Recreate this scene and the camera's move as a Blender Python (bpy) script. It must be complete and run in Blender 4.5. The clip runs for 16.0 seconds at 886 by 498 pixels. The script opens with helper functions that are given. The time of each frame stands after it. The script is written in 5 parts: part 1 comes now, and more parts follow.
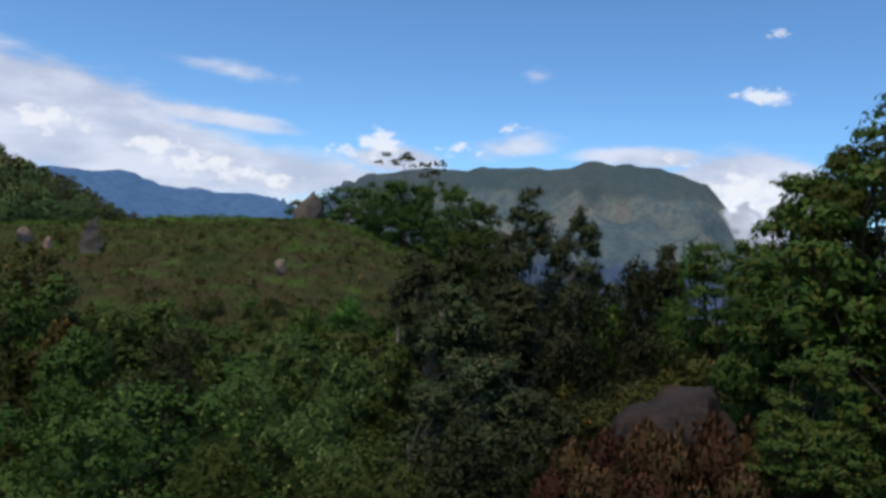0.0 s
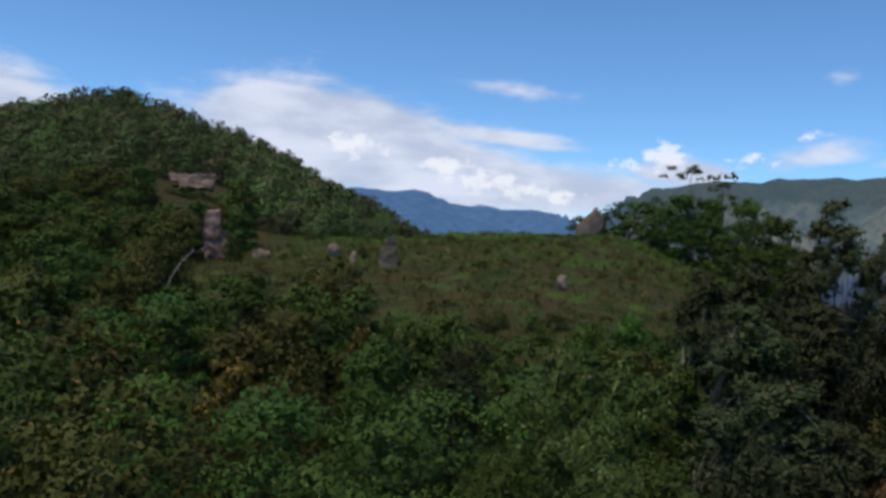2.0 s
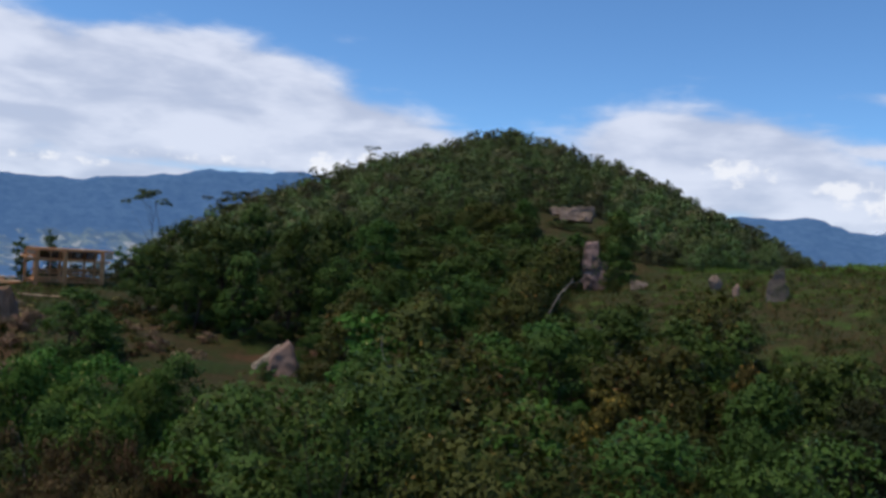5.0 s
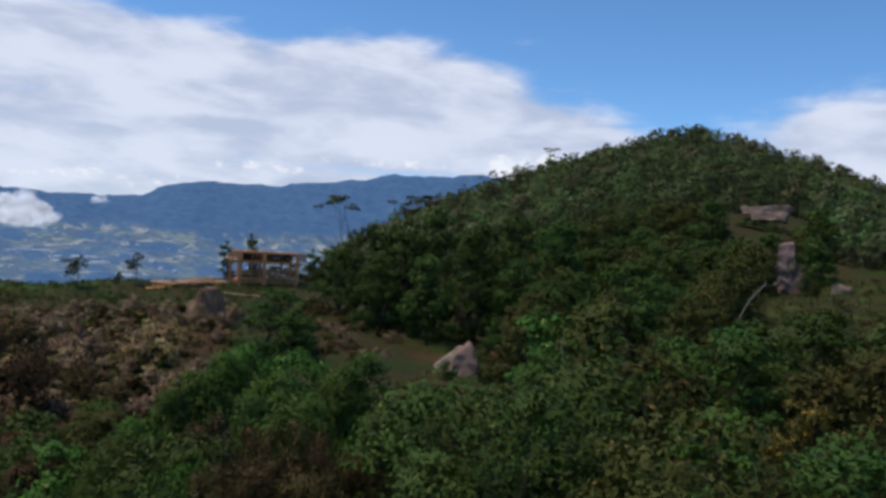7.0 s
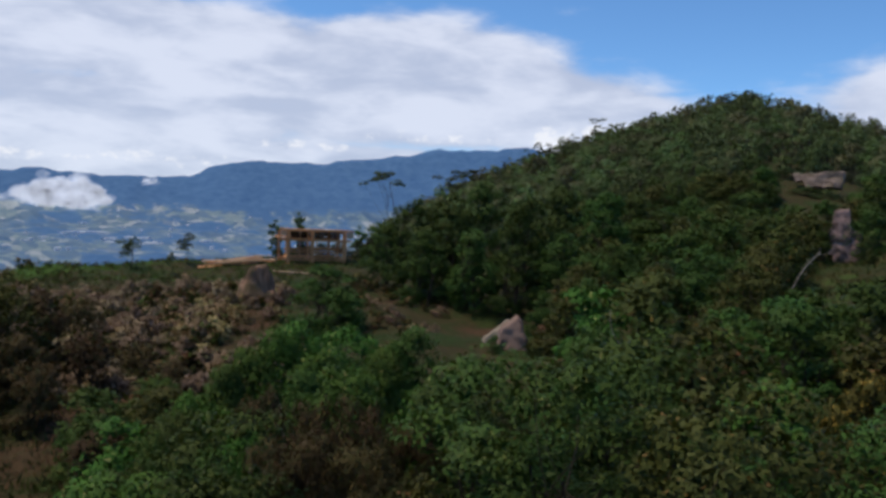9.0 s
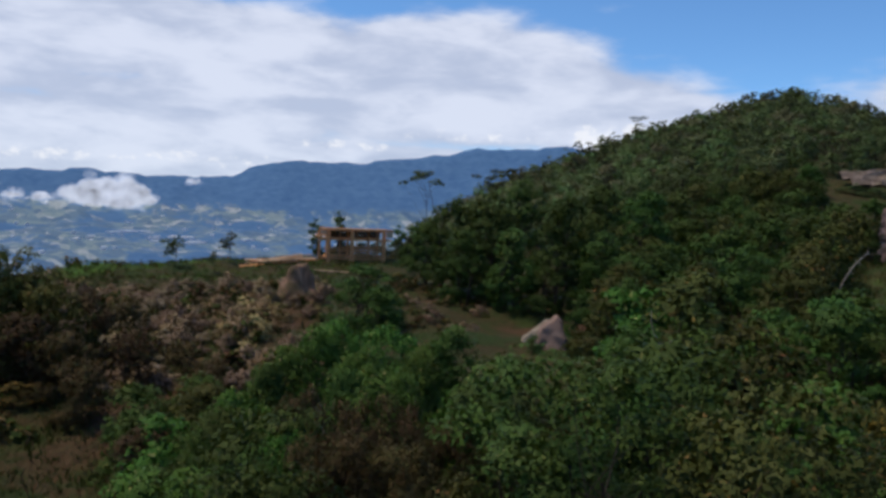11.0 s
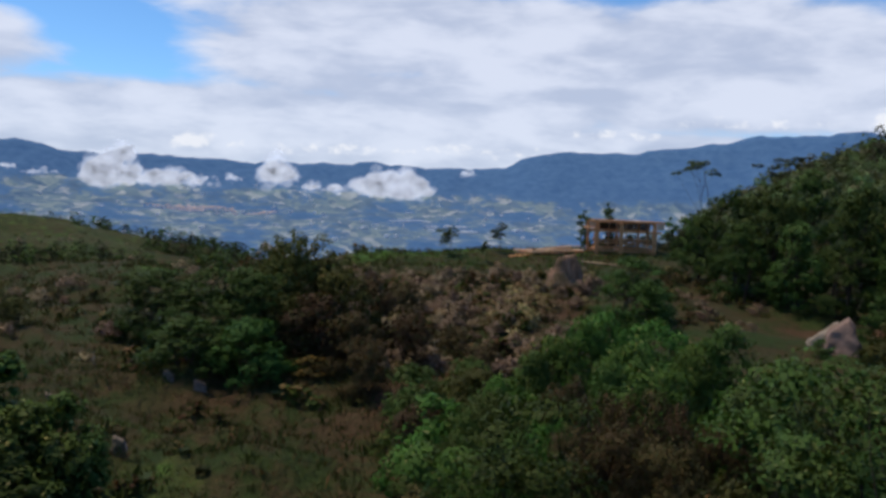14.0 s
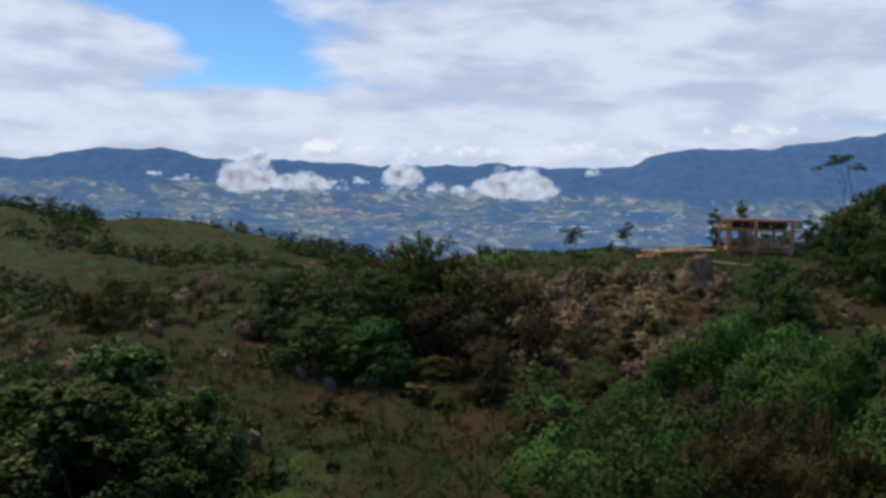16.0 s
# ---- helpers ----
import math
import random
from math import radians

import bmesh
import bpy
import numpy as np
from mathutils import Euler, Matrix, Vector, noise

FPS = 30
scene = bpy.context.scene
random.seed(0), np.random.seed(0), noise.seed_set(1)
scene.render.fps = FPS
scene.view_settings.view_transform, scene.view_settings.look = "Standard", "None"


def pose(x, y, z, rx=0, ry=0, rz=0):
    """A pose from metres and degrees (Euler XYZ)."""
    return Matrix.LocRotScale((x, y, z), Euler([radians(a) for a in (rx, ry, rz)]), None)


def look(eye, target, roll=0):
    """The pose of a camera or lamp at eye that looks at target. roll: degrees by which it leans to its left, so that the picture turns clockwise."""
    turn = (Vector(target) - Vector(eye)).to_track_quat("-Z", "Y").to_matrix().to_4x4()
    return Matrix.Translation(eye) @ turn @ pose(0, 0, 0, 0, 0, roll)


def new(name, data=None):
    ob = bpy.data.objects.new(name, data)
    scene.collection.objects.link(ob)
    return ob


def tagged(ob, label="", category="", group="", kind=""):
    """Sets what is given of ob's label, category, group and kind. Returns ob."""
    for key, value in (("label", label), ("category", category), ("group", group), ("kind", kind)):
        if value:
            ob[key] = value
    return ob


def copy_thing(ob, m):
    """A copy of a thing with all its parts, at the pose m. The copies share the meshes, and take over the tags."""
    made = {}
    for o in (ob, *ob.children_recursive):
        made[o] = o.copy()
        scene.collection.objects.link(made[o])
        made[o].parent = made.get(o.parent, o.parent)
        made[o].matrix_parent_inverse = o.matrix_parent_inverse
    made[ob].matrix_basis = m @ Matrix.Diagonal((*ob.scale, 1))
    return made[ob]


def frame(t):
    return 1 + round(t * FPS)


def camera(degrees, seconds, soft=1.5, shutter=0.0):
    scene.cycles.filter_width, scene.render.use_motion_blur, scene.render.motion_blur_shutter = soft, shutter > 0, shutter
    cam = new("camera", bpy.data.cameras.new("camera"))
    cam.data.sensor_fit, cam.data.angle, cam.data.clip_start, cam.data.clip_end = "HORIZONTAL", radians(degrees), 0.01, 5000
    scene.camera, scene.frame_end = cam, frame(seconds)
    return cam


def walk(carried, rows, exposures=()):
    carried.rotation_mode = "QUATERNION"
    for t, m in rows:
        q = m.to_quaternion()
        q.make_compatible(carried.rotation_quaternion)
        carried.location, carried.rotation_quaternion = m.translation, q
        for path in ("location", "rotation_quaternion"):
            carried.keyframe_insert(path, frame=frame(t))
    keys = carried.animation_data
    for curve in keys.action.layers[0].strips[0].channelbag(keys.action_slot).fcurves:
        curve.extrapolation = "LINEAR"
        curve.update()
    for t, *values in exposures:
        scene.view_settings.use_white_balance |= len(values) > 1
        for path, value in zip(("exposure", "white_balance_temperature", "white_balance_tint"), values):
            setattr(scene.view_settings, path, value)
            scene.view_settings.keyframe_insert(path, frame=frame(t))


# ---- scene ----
# One viewpoint on a knoll: the camera turns on the spot from a grass shoulder, past a wooded hill, to a valley.
# Bearings: degrees to the left of north (+y). Elevations: degrees above the level of the eye.
EYE = Vector((0, 0, 8.0))


def way(az, el):
    a, e = radians(az), radians(el)
    return Vector((-math.sin(a) * math.cos(e), math.cos(a) * math.cos(e), math.sin(e)))


def spot(az, el, r):
    """The place at ground distance r on that bearing and elevation."""
    w = way(az, el)
    return EYE + w * (r / math.hypot(w.x, w.y))


cam = camera(56.24, 16.0, soft=3.2)
# seconds, bearing, elevation, lean
TURN = [
    (0.0, -0.05, -0.12, 2.86),
    (0.5, 4.08, 0.25, 2.7),
    (1.0, 8.43, 0.39, 2.51),
    (1.5, 13.09, 0.2, 2.58),
    (2.0, 19.29, -0.04, 3.18),
    (2.5, 24.83, 0.66, 3.03),
    (3.0, 28.51, 0.91, 2.95),
    (3.5, 32.84, 0.85, 3.52),
    (4.0, 37.75, 0.85, 3.34),
    (6.3, 52.89, 0.05, 3.97),
    (6.5, 54.35, 0.02, 3.86),
    (7.0, 57.39, 0.01, 3.4),
    (7.5, 59.15, -0.56, 2.85),
    (8.0, 60.73, -1.8, 2.22),
    (8.5, 60.46, -1.89, 2.25),
    (11.0, 63.18, -2.05, 2.21),
    (11.5, 66.16, -2.4, 2.15),
    (12.0, 69.58, -2.5, 2.12),
    (12.5, 72.42, -2.89, 2.29),
    (13.0, 75.88, -3.24, 2.21),
    (13.5, 79.15, -3.2, 2.02),
    (14.0, 81.54, -3.39, 2.43),
    (14.5, 84.02, -3.31, 2.45),
    (15.0, 85.9, -3.3, 2.29),
    (15.5, 87.42, -3.34, 2.24),
    (16.0, 90.09, -3.63, 1.62)
]
walk(cam, [(t, look(EYE, EYE + way(a, e), lean)) for t, a, e, lean in TURN])

# ---- light ----
SUN_AZ, SUN_EL = 152.0, 68.0
EXPOSURE = 0.0
scene.view_settings.exposure = EXPOSURE


def plug(tree, value, socket):
    if isinstance(value, bpy.types.NodeSocket):
        tree.links.new(value, socket)
    else:
        socket.default_value = value


def mth(tree, op, a, b=0.0, c=0.0, clamp=False):
    n = tree.nodes.new("ShaderNodeMath")
    n.operation, n.use_clamp = op, clamp
    for v, s in zip((a, b, c), n.inputs):
        plug(tree, v, s)
    return n.outputs[0]


def vec(tree, x, y, z):
    n = tree.nodes.new("ShaderNodeCombineXYZ")
    for v, s in zip((x, y, z), n.inputs):
        plug(tree, v, s)
    return n.outputs[0]


def noise_tex(tree, vector, scale, detail=4.0, rough=0.55, lac=2.0, warp=0.0):
    n = tree.nodes.new("ShaderNodeTexNoise")
    plug(tree, vector, n.inputs["Vector"])
    for k, v in (("Scale", scale), ("Detail", detail), ("Roughness", rough), ("Lacunarity", lac), ("Distortion", warp)):
        n.inputs[k].default_value = v
    return n.outputs["Fac"]


def ramp(tree, fac, stops):
    n = tree.nodes.new("ShaderNodeValToRGB")
    plug(tree, fac, n.inputs[0])
    el = n.color_ramp.elements
    while len(el) < len(stops):
        el.new(0.5)
    for e, (p, c) in zip(el, stops):
        e.position, e.color = p, (*c, 1) if len(c) == 3 else c
    return n.outputs[0]


def mix(tree, fac, a, b, blend="MIX"):
    n = tree.nodes.new("ShaderNodeMix")
    n.data_type, n.blend_type = "RGBA", blend
    plug(tree, fac, n.inputs[0])
    for v, s in ((a, n.inputs[6]), (b, n.inputs[7])):
        plug(tree, (*v, 1) if isinstance(v, tuple) and len(v) == 3 else v, s)
    return n.outputs[2]


def step(tree, v, lo, hi):
    n = tree.nodes.new("ShaderNodeMapRange")
    n.interpolation_type = "SMOOTHSTEP"
    for x, s in zip((v, lo, hi, 0.0, 1.0), n.inputs):
        plug(tree, x, s)
    return n.outputs[0]


# Cloud fields of the sky: bearing, elevation, half width, half height, tilt (degrees), weight
CLOUDS = [
    (27.5, 7.0, 9.5, 3.6, 3, 1.5), (18, 5.2, 10, 2.2, 8, 1.35), (16.5, 7.9, 8, 0.75, 5, 0.8), (11, 6.4, 5, 0.5, 0, -0.3),
    (15.5, 11.1, 7, 0.7, 4, 0.58), (63, 11.2, 13, 3.2, 5, 1.15), (80, 9.5, 24, 6.5, 0, 1.25), (64, 7.5, 18, 3.2, 0, 1.25), (54, 9.0, 12.5, 2.7, 13, 1.25),
    (96, 15.0, 13, 4, 20, 0.72), (116, 8.5, 13, 4.2, -4, 1.2), (92, 5, 30, 3.0, 0, 1.2), (90, 17, 17, 4, 0, 0.62), (118, 14, 6, 2, 0, 0.7),
    (3.5, 5.9, 3.2, 0.9, 0, 1.25), (-4, 7.0, 5.0, 1.2, -12, 0.6), (-14, 6.6, 5, 0.8, 0, 0.95), (-19.6, 4.2, 4.6, 2.6, 0, 1.8),
    (-6, 12.1, 1.8, 0.7, 0, 0.5), (53, 5.8, 5, 1.3, 0, 1.2),
    (107, 11.6, 7.0, 2.3, 22, -1.0), (76, 14.6, 9, 1.4, 5, -0.5), (118, 16, 8, 2.5, 0, -0.4), (72, 16.5, 12, 0.9, 3, -0.4), (84, 8.4, 5, 0.5, 0, -0.4), (40, 19, 16, 4, 0, -0.5),
    (88, 3.0, 48, 2.6, 0, 1.5), (16, 4.4, 13, 1.7, 0, 1.3),
    (150, 12, 25, 8, 0, 0.6), (-60, 10, 22, 6, 0, 0.6), (200, 14, 25, 8, 0, 0.6), (-110, 12, 25, 7, 0, 0.6),
]

# Sunlit heads of cloud: bearing, elevation, half width, half height, weight
PUFFS = [
    (25.9, 6.7, 2.2, 0.8, 0.9), (19.4, 5.7, 1.5, 0.6, 1.0), (16.7, 4.8, 2.6, 0.8, 0.85), (14.1, 4.2, 2.2, 0.6, 0.85), (11.1, 3.9, 2.0, 0.5, 0.8), (4.8, 6.9, 1.5, 0.9, 1.0), (6.8, 6.2, 1.6, 0.6, 0.7),
    (-0.4, 6.7, 2.4, 0.55, 0.6), (-4.2, 8.4, 1.3, 0.45, 0.55), (-20.8, 10.6, 1.7, 0.55, 1.0), (-19.6, 3.8, 3.0, 1.9, 1.0), (-15.5, 6.4, 2.2, 0.6, 0.6), (53.2, 5.8, 1.3, 1.0, 1.0), (50.6, 6.4, 0.7, 0.5, 0.9),
    (62, 5.7, 5.5, 0.5, 0.5), (70, 4.8, 4.0, 0.45, 0.5), (98.5, 3.2, 1.4, 0.55, 1.0), (79, 3.4, 5.0, 0.5, 0.6), (90, 3.1, 6.0, 0.45, 0.6), (-21.4, 14.5, 0.8, 0.3, 0.8),
]


def make_world():
    world = bpy.data.worlds.new("sky")
    scene.world = world
    world.use_nodes = True
    t = world.node_tree
    t.nodes.clear()
    sky = t.nodes.new("ShaderNodeTexSky")
    sky.sky_type, sky.sun_disc = "NISHITA", False
    sky.sun_elevation, sky.sun_rotation = radians(SUN_EL), radians(-SUN_AZ)
    sky.altitude, sky.air_density, sky.dust_density, sky.ozone_density = 2200, 1.0, 0.4, 1.6
    at = t.nodes.new("ShaderNodeTexCoord").outputs["Generated"]
    sep = t.nodes.new("ShaderNodeSeparateXYZ")
    t.links.new(at, sep.inputs[0])
    x, y, z = sep.outputs
    az = mth(t, "MULTIPLY", mth(t, "ARCTAN2", mth(t, "MULTIPLY", x, -1.0), y), 57.2958)
    el = mth(t, "MULTIPLY", mth(t, "ARCSINE", z), 57.2958)
    flat = vec(t, mth(t, "MULTIPLY", az, 0.05), mth(t, "MULTIPLY", el, 0.16), 0.0)
    puff = vec(t, mth(t, "MULTIPLY", az, 0.065), mth(t, "MULTIPLY", el, 0.19), 3.0)
    wisps = noise_tex(t, flat, 2.2, 4.0, 0.5, 2.1, 0.35)
    lumps = noise_tex(t, puff, 3.4, 5.0, 0.52, 2.1, 0.25)
    field = 0.0
    for a, e, ra, re, tilt, weight in CLOUDS:
        c, s = math.cos(radians(tilt)), math.sin(radians(tilt))
        da = mth(t, "WRAP", mth(t, "SUBTRACT", az, a), 180.0, -180.0)
        de = mth(t, "SUBTRACT", el, e)
        u = mth(t, "ADD", mth(t, "MULTIPLY", da, c / ra), mth(t, "MULTIPLY", de, s / ra))
        v = mth(t, "ADD", mth(t, "MULTIPLY", de, c / re), mth(t, "MULTIPLY", da, -s / re))
        d = mth(t, "ADD", mth(t, "MULTIPLY", u, u), mth(t, "MULTIPLY", v, v))
        blob = mth(t, "MULTIPLY", mth(t, "EXPONENT", mth(t, "MULTIPLY", d, -0.9)), weight)
        field = mth(t, "MAXIMUM", field, blob) if weight > 0 else mth(t, "ADD", field, blob)
    grain = mth(t, "ADD", mth(t, "MULTIPLY", wisps, 0.75), mth(t, "MULTIPLY", lumps, 0.55))
    dense = mth(t, "ADD", field, mth(t, "MULTIPLY", mth(t, "SUBTRACT", grain, 0.65), 1.15))
    cover = step(t, dense, 0.28, 0.78)
    shade = step(t, mth(t, "ADD", mth(t, "MULTIPLY", lumps, 0.7), mth(t, "MULTIPLY", wisps, 0.9)), 0.58, 0.98)
    white = mix(t, shade, (0.50, 0.56, 0.72), (0.73, 0.775, 0.91))
    blue = t.nodes.new("ShaderNodeVectorMath")
    blue.operation = "MULTIPLY"
    t.links.new(sky.outputs[0], blue.inputs[0])
    blue.inputs[1].default_value = (SKY * 0.72, SKY * 1.04, SKY * 1.29)
    whole = mix(t, mth(t, "MULTIPLY", cover, 0.93), blue.outputs[0], white)
    curls = noise_tex(t, vec(t, mth(t, "MULTIPLY", az, 1.0), mth(t, "MULTIPLY", el, 1.5), 7.0), 0.9, 6.0, 0.62)
    heads = 0.0
    for a, e, ra, re, weight in PUFFS:
        u = mth(t, "MULTIPLY", mth(t, "WRAP", mth(t, "SUBTRACT", az, a), 180.0, -180.0), 1 / ra)
        v = mth(t, "MULTIPLY", mth(t, "SUBTRACT", el, e), 1 / re)
        d = mth(t, "ADD", mth(t, "MULTIPLY", u, u), mth(t, "MULTIPLY", v, v))
        heads = mth(t, "MAXIMUM", heads, mth(t, "MULTIPLY", mth(t, "EXPONENT", mth(t, "MULTIPLY", d, -0.7)), weight))
    rag = mth(t, "MULTIPLY", mth(t, "SUBTRACT", curls, 0.5), mth(t, "MULTIPLY", step(t, heads, 0.02, 0.35), 2.4))
    lit = step(t, mth(t, "ADD", heads, rag), 0.36, 0.95)
    whole = mix(t, mth(t, "MULTIPLY", lit, 0.8), whole, (0.90, 0.92, 0.98))
    bg = t.nodes.new("ShaderNodeBackground")
    t.links.new(whole, bg.inputs[0])
    bg.inputs[1].default_value = 1.0
    out = t.nodes.new("ShaderNodeOutputWorld")
    t.links.new(bg.outputs[0], out.inputs[0])


SKY = 0.122
make_world()
sun = new("sun", bpy.data.lights.new("sun", "SUN"))
sun.data.energy, sun.data.angle, sun.data.color = 2.9, radians(12), (1.0, 0.87, 0.66)
sun.matrix_world = look((0, 0, 60), Vector((0, 0, 60)) - way(SUN_AZ, SUN_EL))

# ---- materials ----


def material(name, rough=0.9):
    m = bpy.data.materials.new(name)
    m.use_nodes = True
    t = m.node_tree
    b = t.nodes["Principled BSDF"]
    b.inputs["Roughness"].default_value = rough
    b.inputs["Specular IOR Level"].default_value = 0.12
    return m, t, b


def bump(t, b, height, strength, dist):
    n = t.nodes.new("ShaderNodeBump")
    n.inputs["Strength"].default_value, n.inputs["Distance"].default_value = strength, dist
    plug(t, height, n.inputs["Height"])
    t.links.new(n.outputs[0], b.inputs["Normal"])


def where(t):
    return t.nodes.new("ShaderNodeNewGeometry").outputs["Position"]


def leaf_mat(name, dark, light, tip=None, tips=0.06, rough=0.55):
    """Foliage: each leaf takes its own shade between dark and light, a few the tip colour; each plant leans a little."""
    m, t, b = material(name, rough)
    b.inputs["Specular IOR Level"].default_value = 0.07
    isl = t.nodes.new("ShaderNodeNewGeometry").outputs["Random Per Island"]
    own = t.nodes.new("ShaderNodeObjectInfo").outputs["Random"]
    col = mix(t, mth(t, "MULTIPLY_ADD", isl, 0.5, 0.2), dark, light)
    patch = noise_tex(t, where(t), 0.7, 3.0)
    col = mix(t, mth(t, "MULTIPLY", patch, 0.6), col, tuple(0.5 * (a + c) * k for a, c, k in zip(dark, light, (1.2, 1.08, 0.95))))
    if tip:
        odd = mth(t, "FRACT", mth(t, "MULTIPLY", isl, 17.31))
        col = mix(t, mth(t, "LESS_THAN", odd, tips), col, tip)
    hsv = t.nodes.new("ShaderNodeHueSaturation")
    plug(t, mth(t, "MULTIPLY_ADD", own, 0.05, 0.475), hsv.inputs["Hue"])
    tone = t.nodes.new("ShaderNodeAttribute")
    tone.attribute_name = "tone"
    plug(t, mth(t, "ADD", mth(t, "MULTIPLY_ADD", own, 0.5, 0.72), tone.outputs["Fac"]), hsv.inputs["Value"])
    plug(t, col, hsv.inputs["Color"])
    t.links.new(hsv.outputs[0], b.inputs["Base Color"])
    # thin leaves let some light through, yellower than what they throw back
    glow = t.nodes.new("ShaderNodeBsdfTranslucent")
    t.links.new(mix(t, 1.0, hsv.outputs[0], (1.15, 1.15, 0.7), "MULTIPLY"), glow.inputs["Color"])
    both = t.nodes.new("ShaderNodeMixShader")
    both.inputs[0].default_value = 0.14
    t.links.new(b.outputs[0], both.inputs[1])
    t.links.new(glow.outputs[0], both.inputs[2])
    t.links.new(both.outputs[0], t.nodes["Material Output"].inputs["Surface"])
    return m


LEAF = {
    "green": leaf_mat("leaf_green", (0.0235, 0.0480, 0.0105), (0.0830, 0.128, 0.0290), (0.150, 0.165, 0.050), 0.03),
    "deep": leaf_mat("leaf_deep", (0.0215, 0.0500, 0.0118), (0.0750, 0.130, 0.0280)),
    "bright": leaf_mat("leaf_bright", (0.029, 0.070, 0.0125), (0.096, 0.178, 0.0330), (0.26, 0.25, 0.09), 0.03),
    "olive": leaf_mat("leaf_olive", (0.0336, 0.0430, 0.0110), (0.1000, 0.107, 0.0290), (0.179, 0.102, 0.0332), 0.025),
    "brown": leaf_mat("leaf_brown", (0.0520, 0.0370, 0.0170), (0.118, 0.082, 0.0400), (0.060, 0.0640, 0.0220), 0.2),
    "grey": leaf_mat("leaf_grey", (0.0270, 0.0420, 0.0190), (0.0800, 0.1000, 0.0460), (0.110, 0.074, 0.040), 0.05),
    "broad": leaf_mat("leaf_broad", (0.0270, 0.0480, 0.0110), (0.0850, 0.1250, 0.0280), (0.30, 0.27, 0.10), 0.03),
    "yellow": leaf_mat("leaf_yellow", (0.0418, 0.0495, 0.0105), (0.136, 0.11, 0.0314), (0.33, 0.22, 0.0475), 0.12),
    "heath": leaf_mat("leaf_heath", (0.130, 0.095, 0.062), (0.330, 0.250, 0.180), (0.34, 0.25, 0.21), 0.10),
    "straw": leaf_mat("leaf_straw", (0.160, 0.120, 0.062), (0.40, 0.30, 0.175), (0.103, 0.115, 0.0397), 0.2),
    "rust": leaf_mat("leaf_rust", (0.0380, 0.019, 0.0110), (0.115, 0.058, 0.0340), (0.05, 0.052, 0.02), 0.15),
    "turf": leaf_mat("leaf_turf", (0.070, 0.130, 0.0170), (0.155, 0.240, 0.0380), (0.11, 0.095, 0.0346), 0.1),
    "grass": leaf_mat("leaf_grass", (0.0270, 0.0400, 0.0095), (0.0720, 0.0880, 0.0220), (0.130, 0.075, 0.035), 0.25),
    # hill leaves: paler and bluer, with a little haze mixed into their colour
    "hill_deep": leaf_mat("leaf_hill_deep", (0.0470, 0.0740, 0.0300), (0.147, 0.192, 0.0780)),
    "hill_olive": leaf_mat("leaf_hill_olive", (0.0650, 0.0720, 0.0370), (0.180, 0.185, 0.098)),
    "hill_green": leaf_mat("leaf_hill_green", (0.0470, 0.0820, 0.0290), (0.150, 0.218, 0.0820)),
    # dusk: foliage colour darkened for shaded thicket, also used on the dark woods
    "dusk": leaf_mat("leaf_dusk", (0.0145, 0.0215, 0.0090), (0.0420, 0.0530, 0.0220), (0.09, 0.075, 0.03), 0.04),
    "pale": leaf_mat("leaf_pale", (0.0330, 0.0600, 0.0150), (0.1080, 0.1550, 0.0430), (0.26, 0.25, 0.11), 0.035),
    "tips": leaf_mat("leaf_tips", (0.0245, 0.0474, 0.0112), (0.0816, 0.12, 0.0245), (0.085, 0.07, 0.0173), 0.14),
}


def bark_mat(name, a, b2):
    m, t, b = material(name)
    p = t.nodes.new("ShaderNodeTexCoord").outputs["Object"]
    n = noise_tex(t, p, 7.0, 6.0, 0.65)
    t.links.new(ramp(t, n, [(0.3, a), (0.7, b2)]), b.inputs["Base Color"])
    bump(t, b, n, 0.6, 0.03)
    return m


BARK = bark_mat("bark", (0.025, 0.018, 0.012), (0.085, 0.065, 0.048))
PALE_BARK = bark_mat("pale_bark", (0.10, 0.085, 0.065), (0.32, 0.28, 0.23))


def timber_mat(name, a, b2):
    m, t, b = material(name, 0.7)
    p = t.nodes.new("ShaderNodeTexCoord").outputs["Object"]
    own = t.nodes.new("ShaderNodeObjectInfo").outputs["Random"]
    st = t.nodes.new("ShaderNodeMapping")
    st.inputs["Scale"].default_value = (14, 14, 1.2)
    t.links.new(p, st.inputs[0])
    n = noise_tex(t, st.outputs[0], 2.0, 5.0, 0.6, 2.0, 0.6)
    v = mth(t, "ADD", mth(t, "MULTIPLY", n, 0.7), mth(t, "MULTIPLY", own, 0.35))
    t.links.new(ramp(t, v, [(0.25, a), (0.8, b2)]), b.inputs["Base Color"])
    bump(t, b, n, 0.25, 0.01)
    return m


TIMBER = timber_mat("raw_timber", (0.44, 0.17, 0.062), (0.80, 0.39, 0.17))
# timber darkened: the shade under the cabin roof is put into its colour
SHADE_TIMBER = timber_mat("roof_shade_timber", (0.045, 0.026, 0.016), (0.12, 0.07, 0.042))
PLANK = timber_mat("pale_plank", (0.46, 0.27, 0.15), (0.74, 0.52, 0.34))


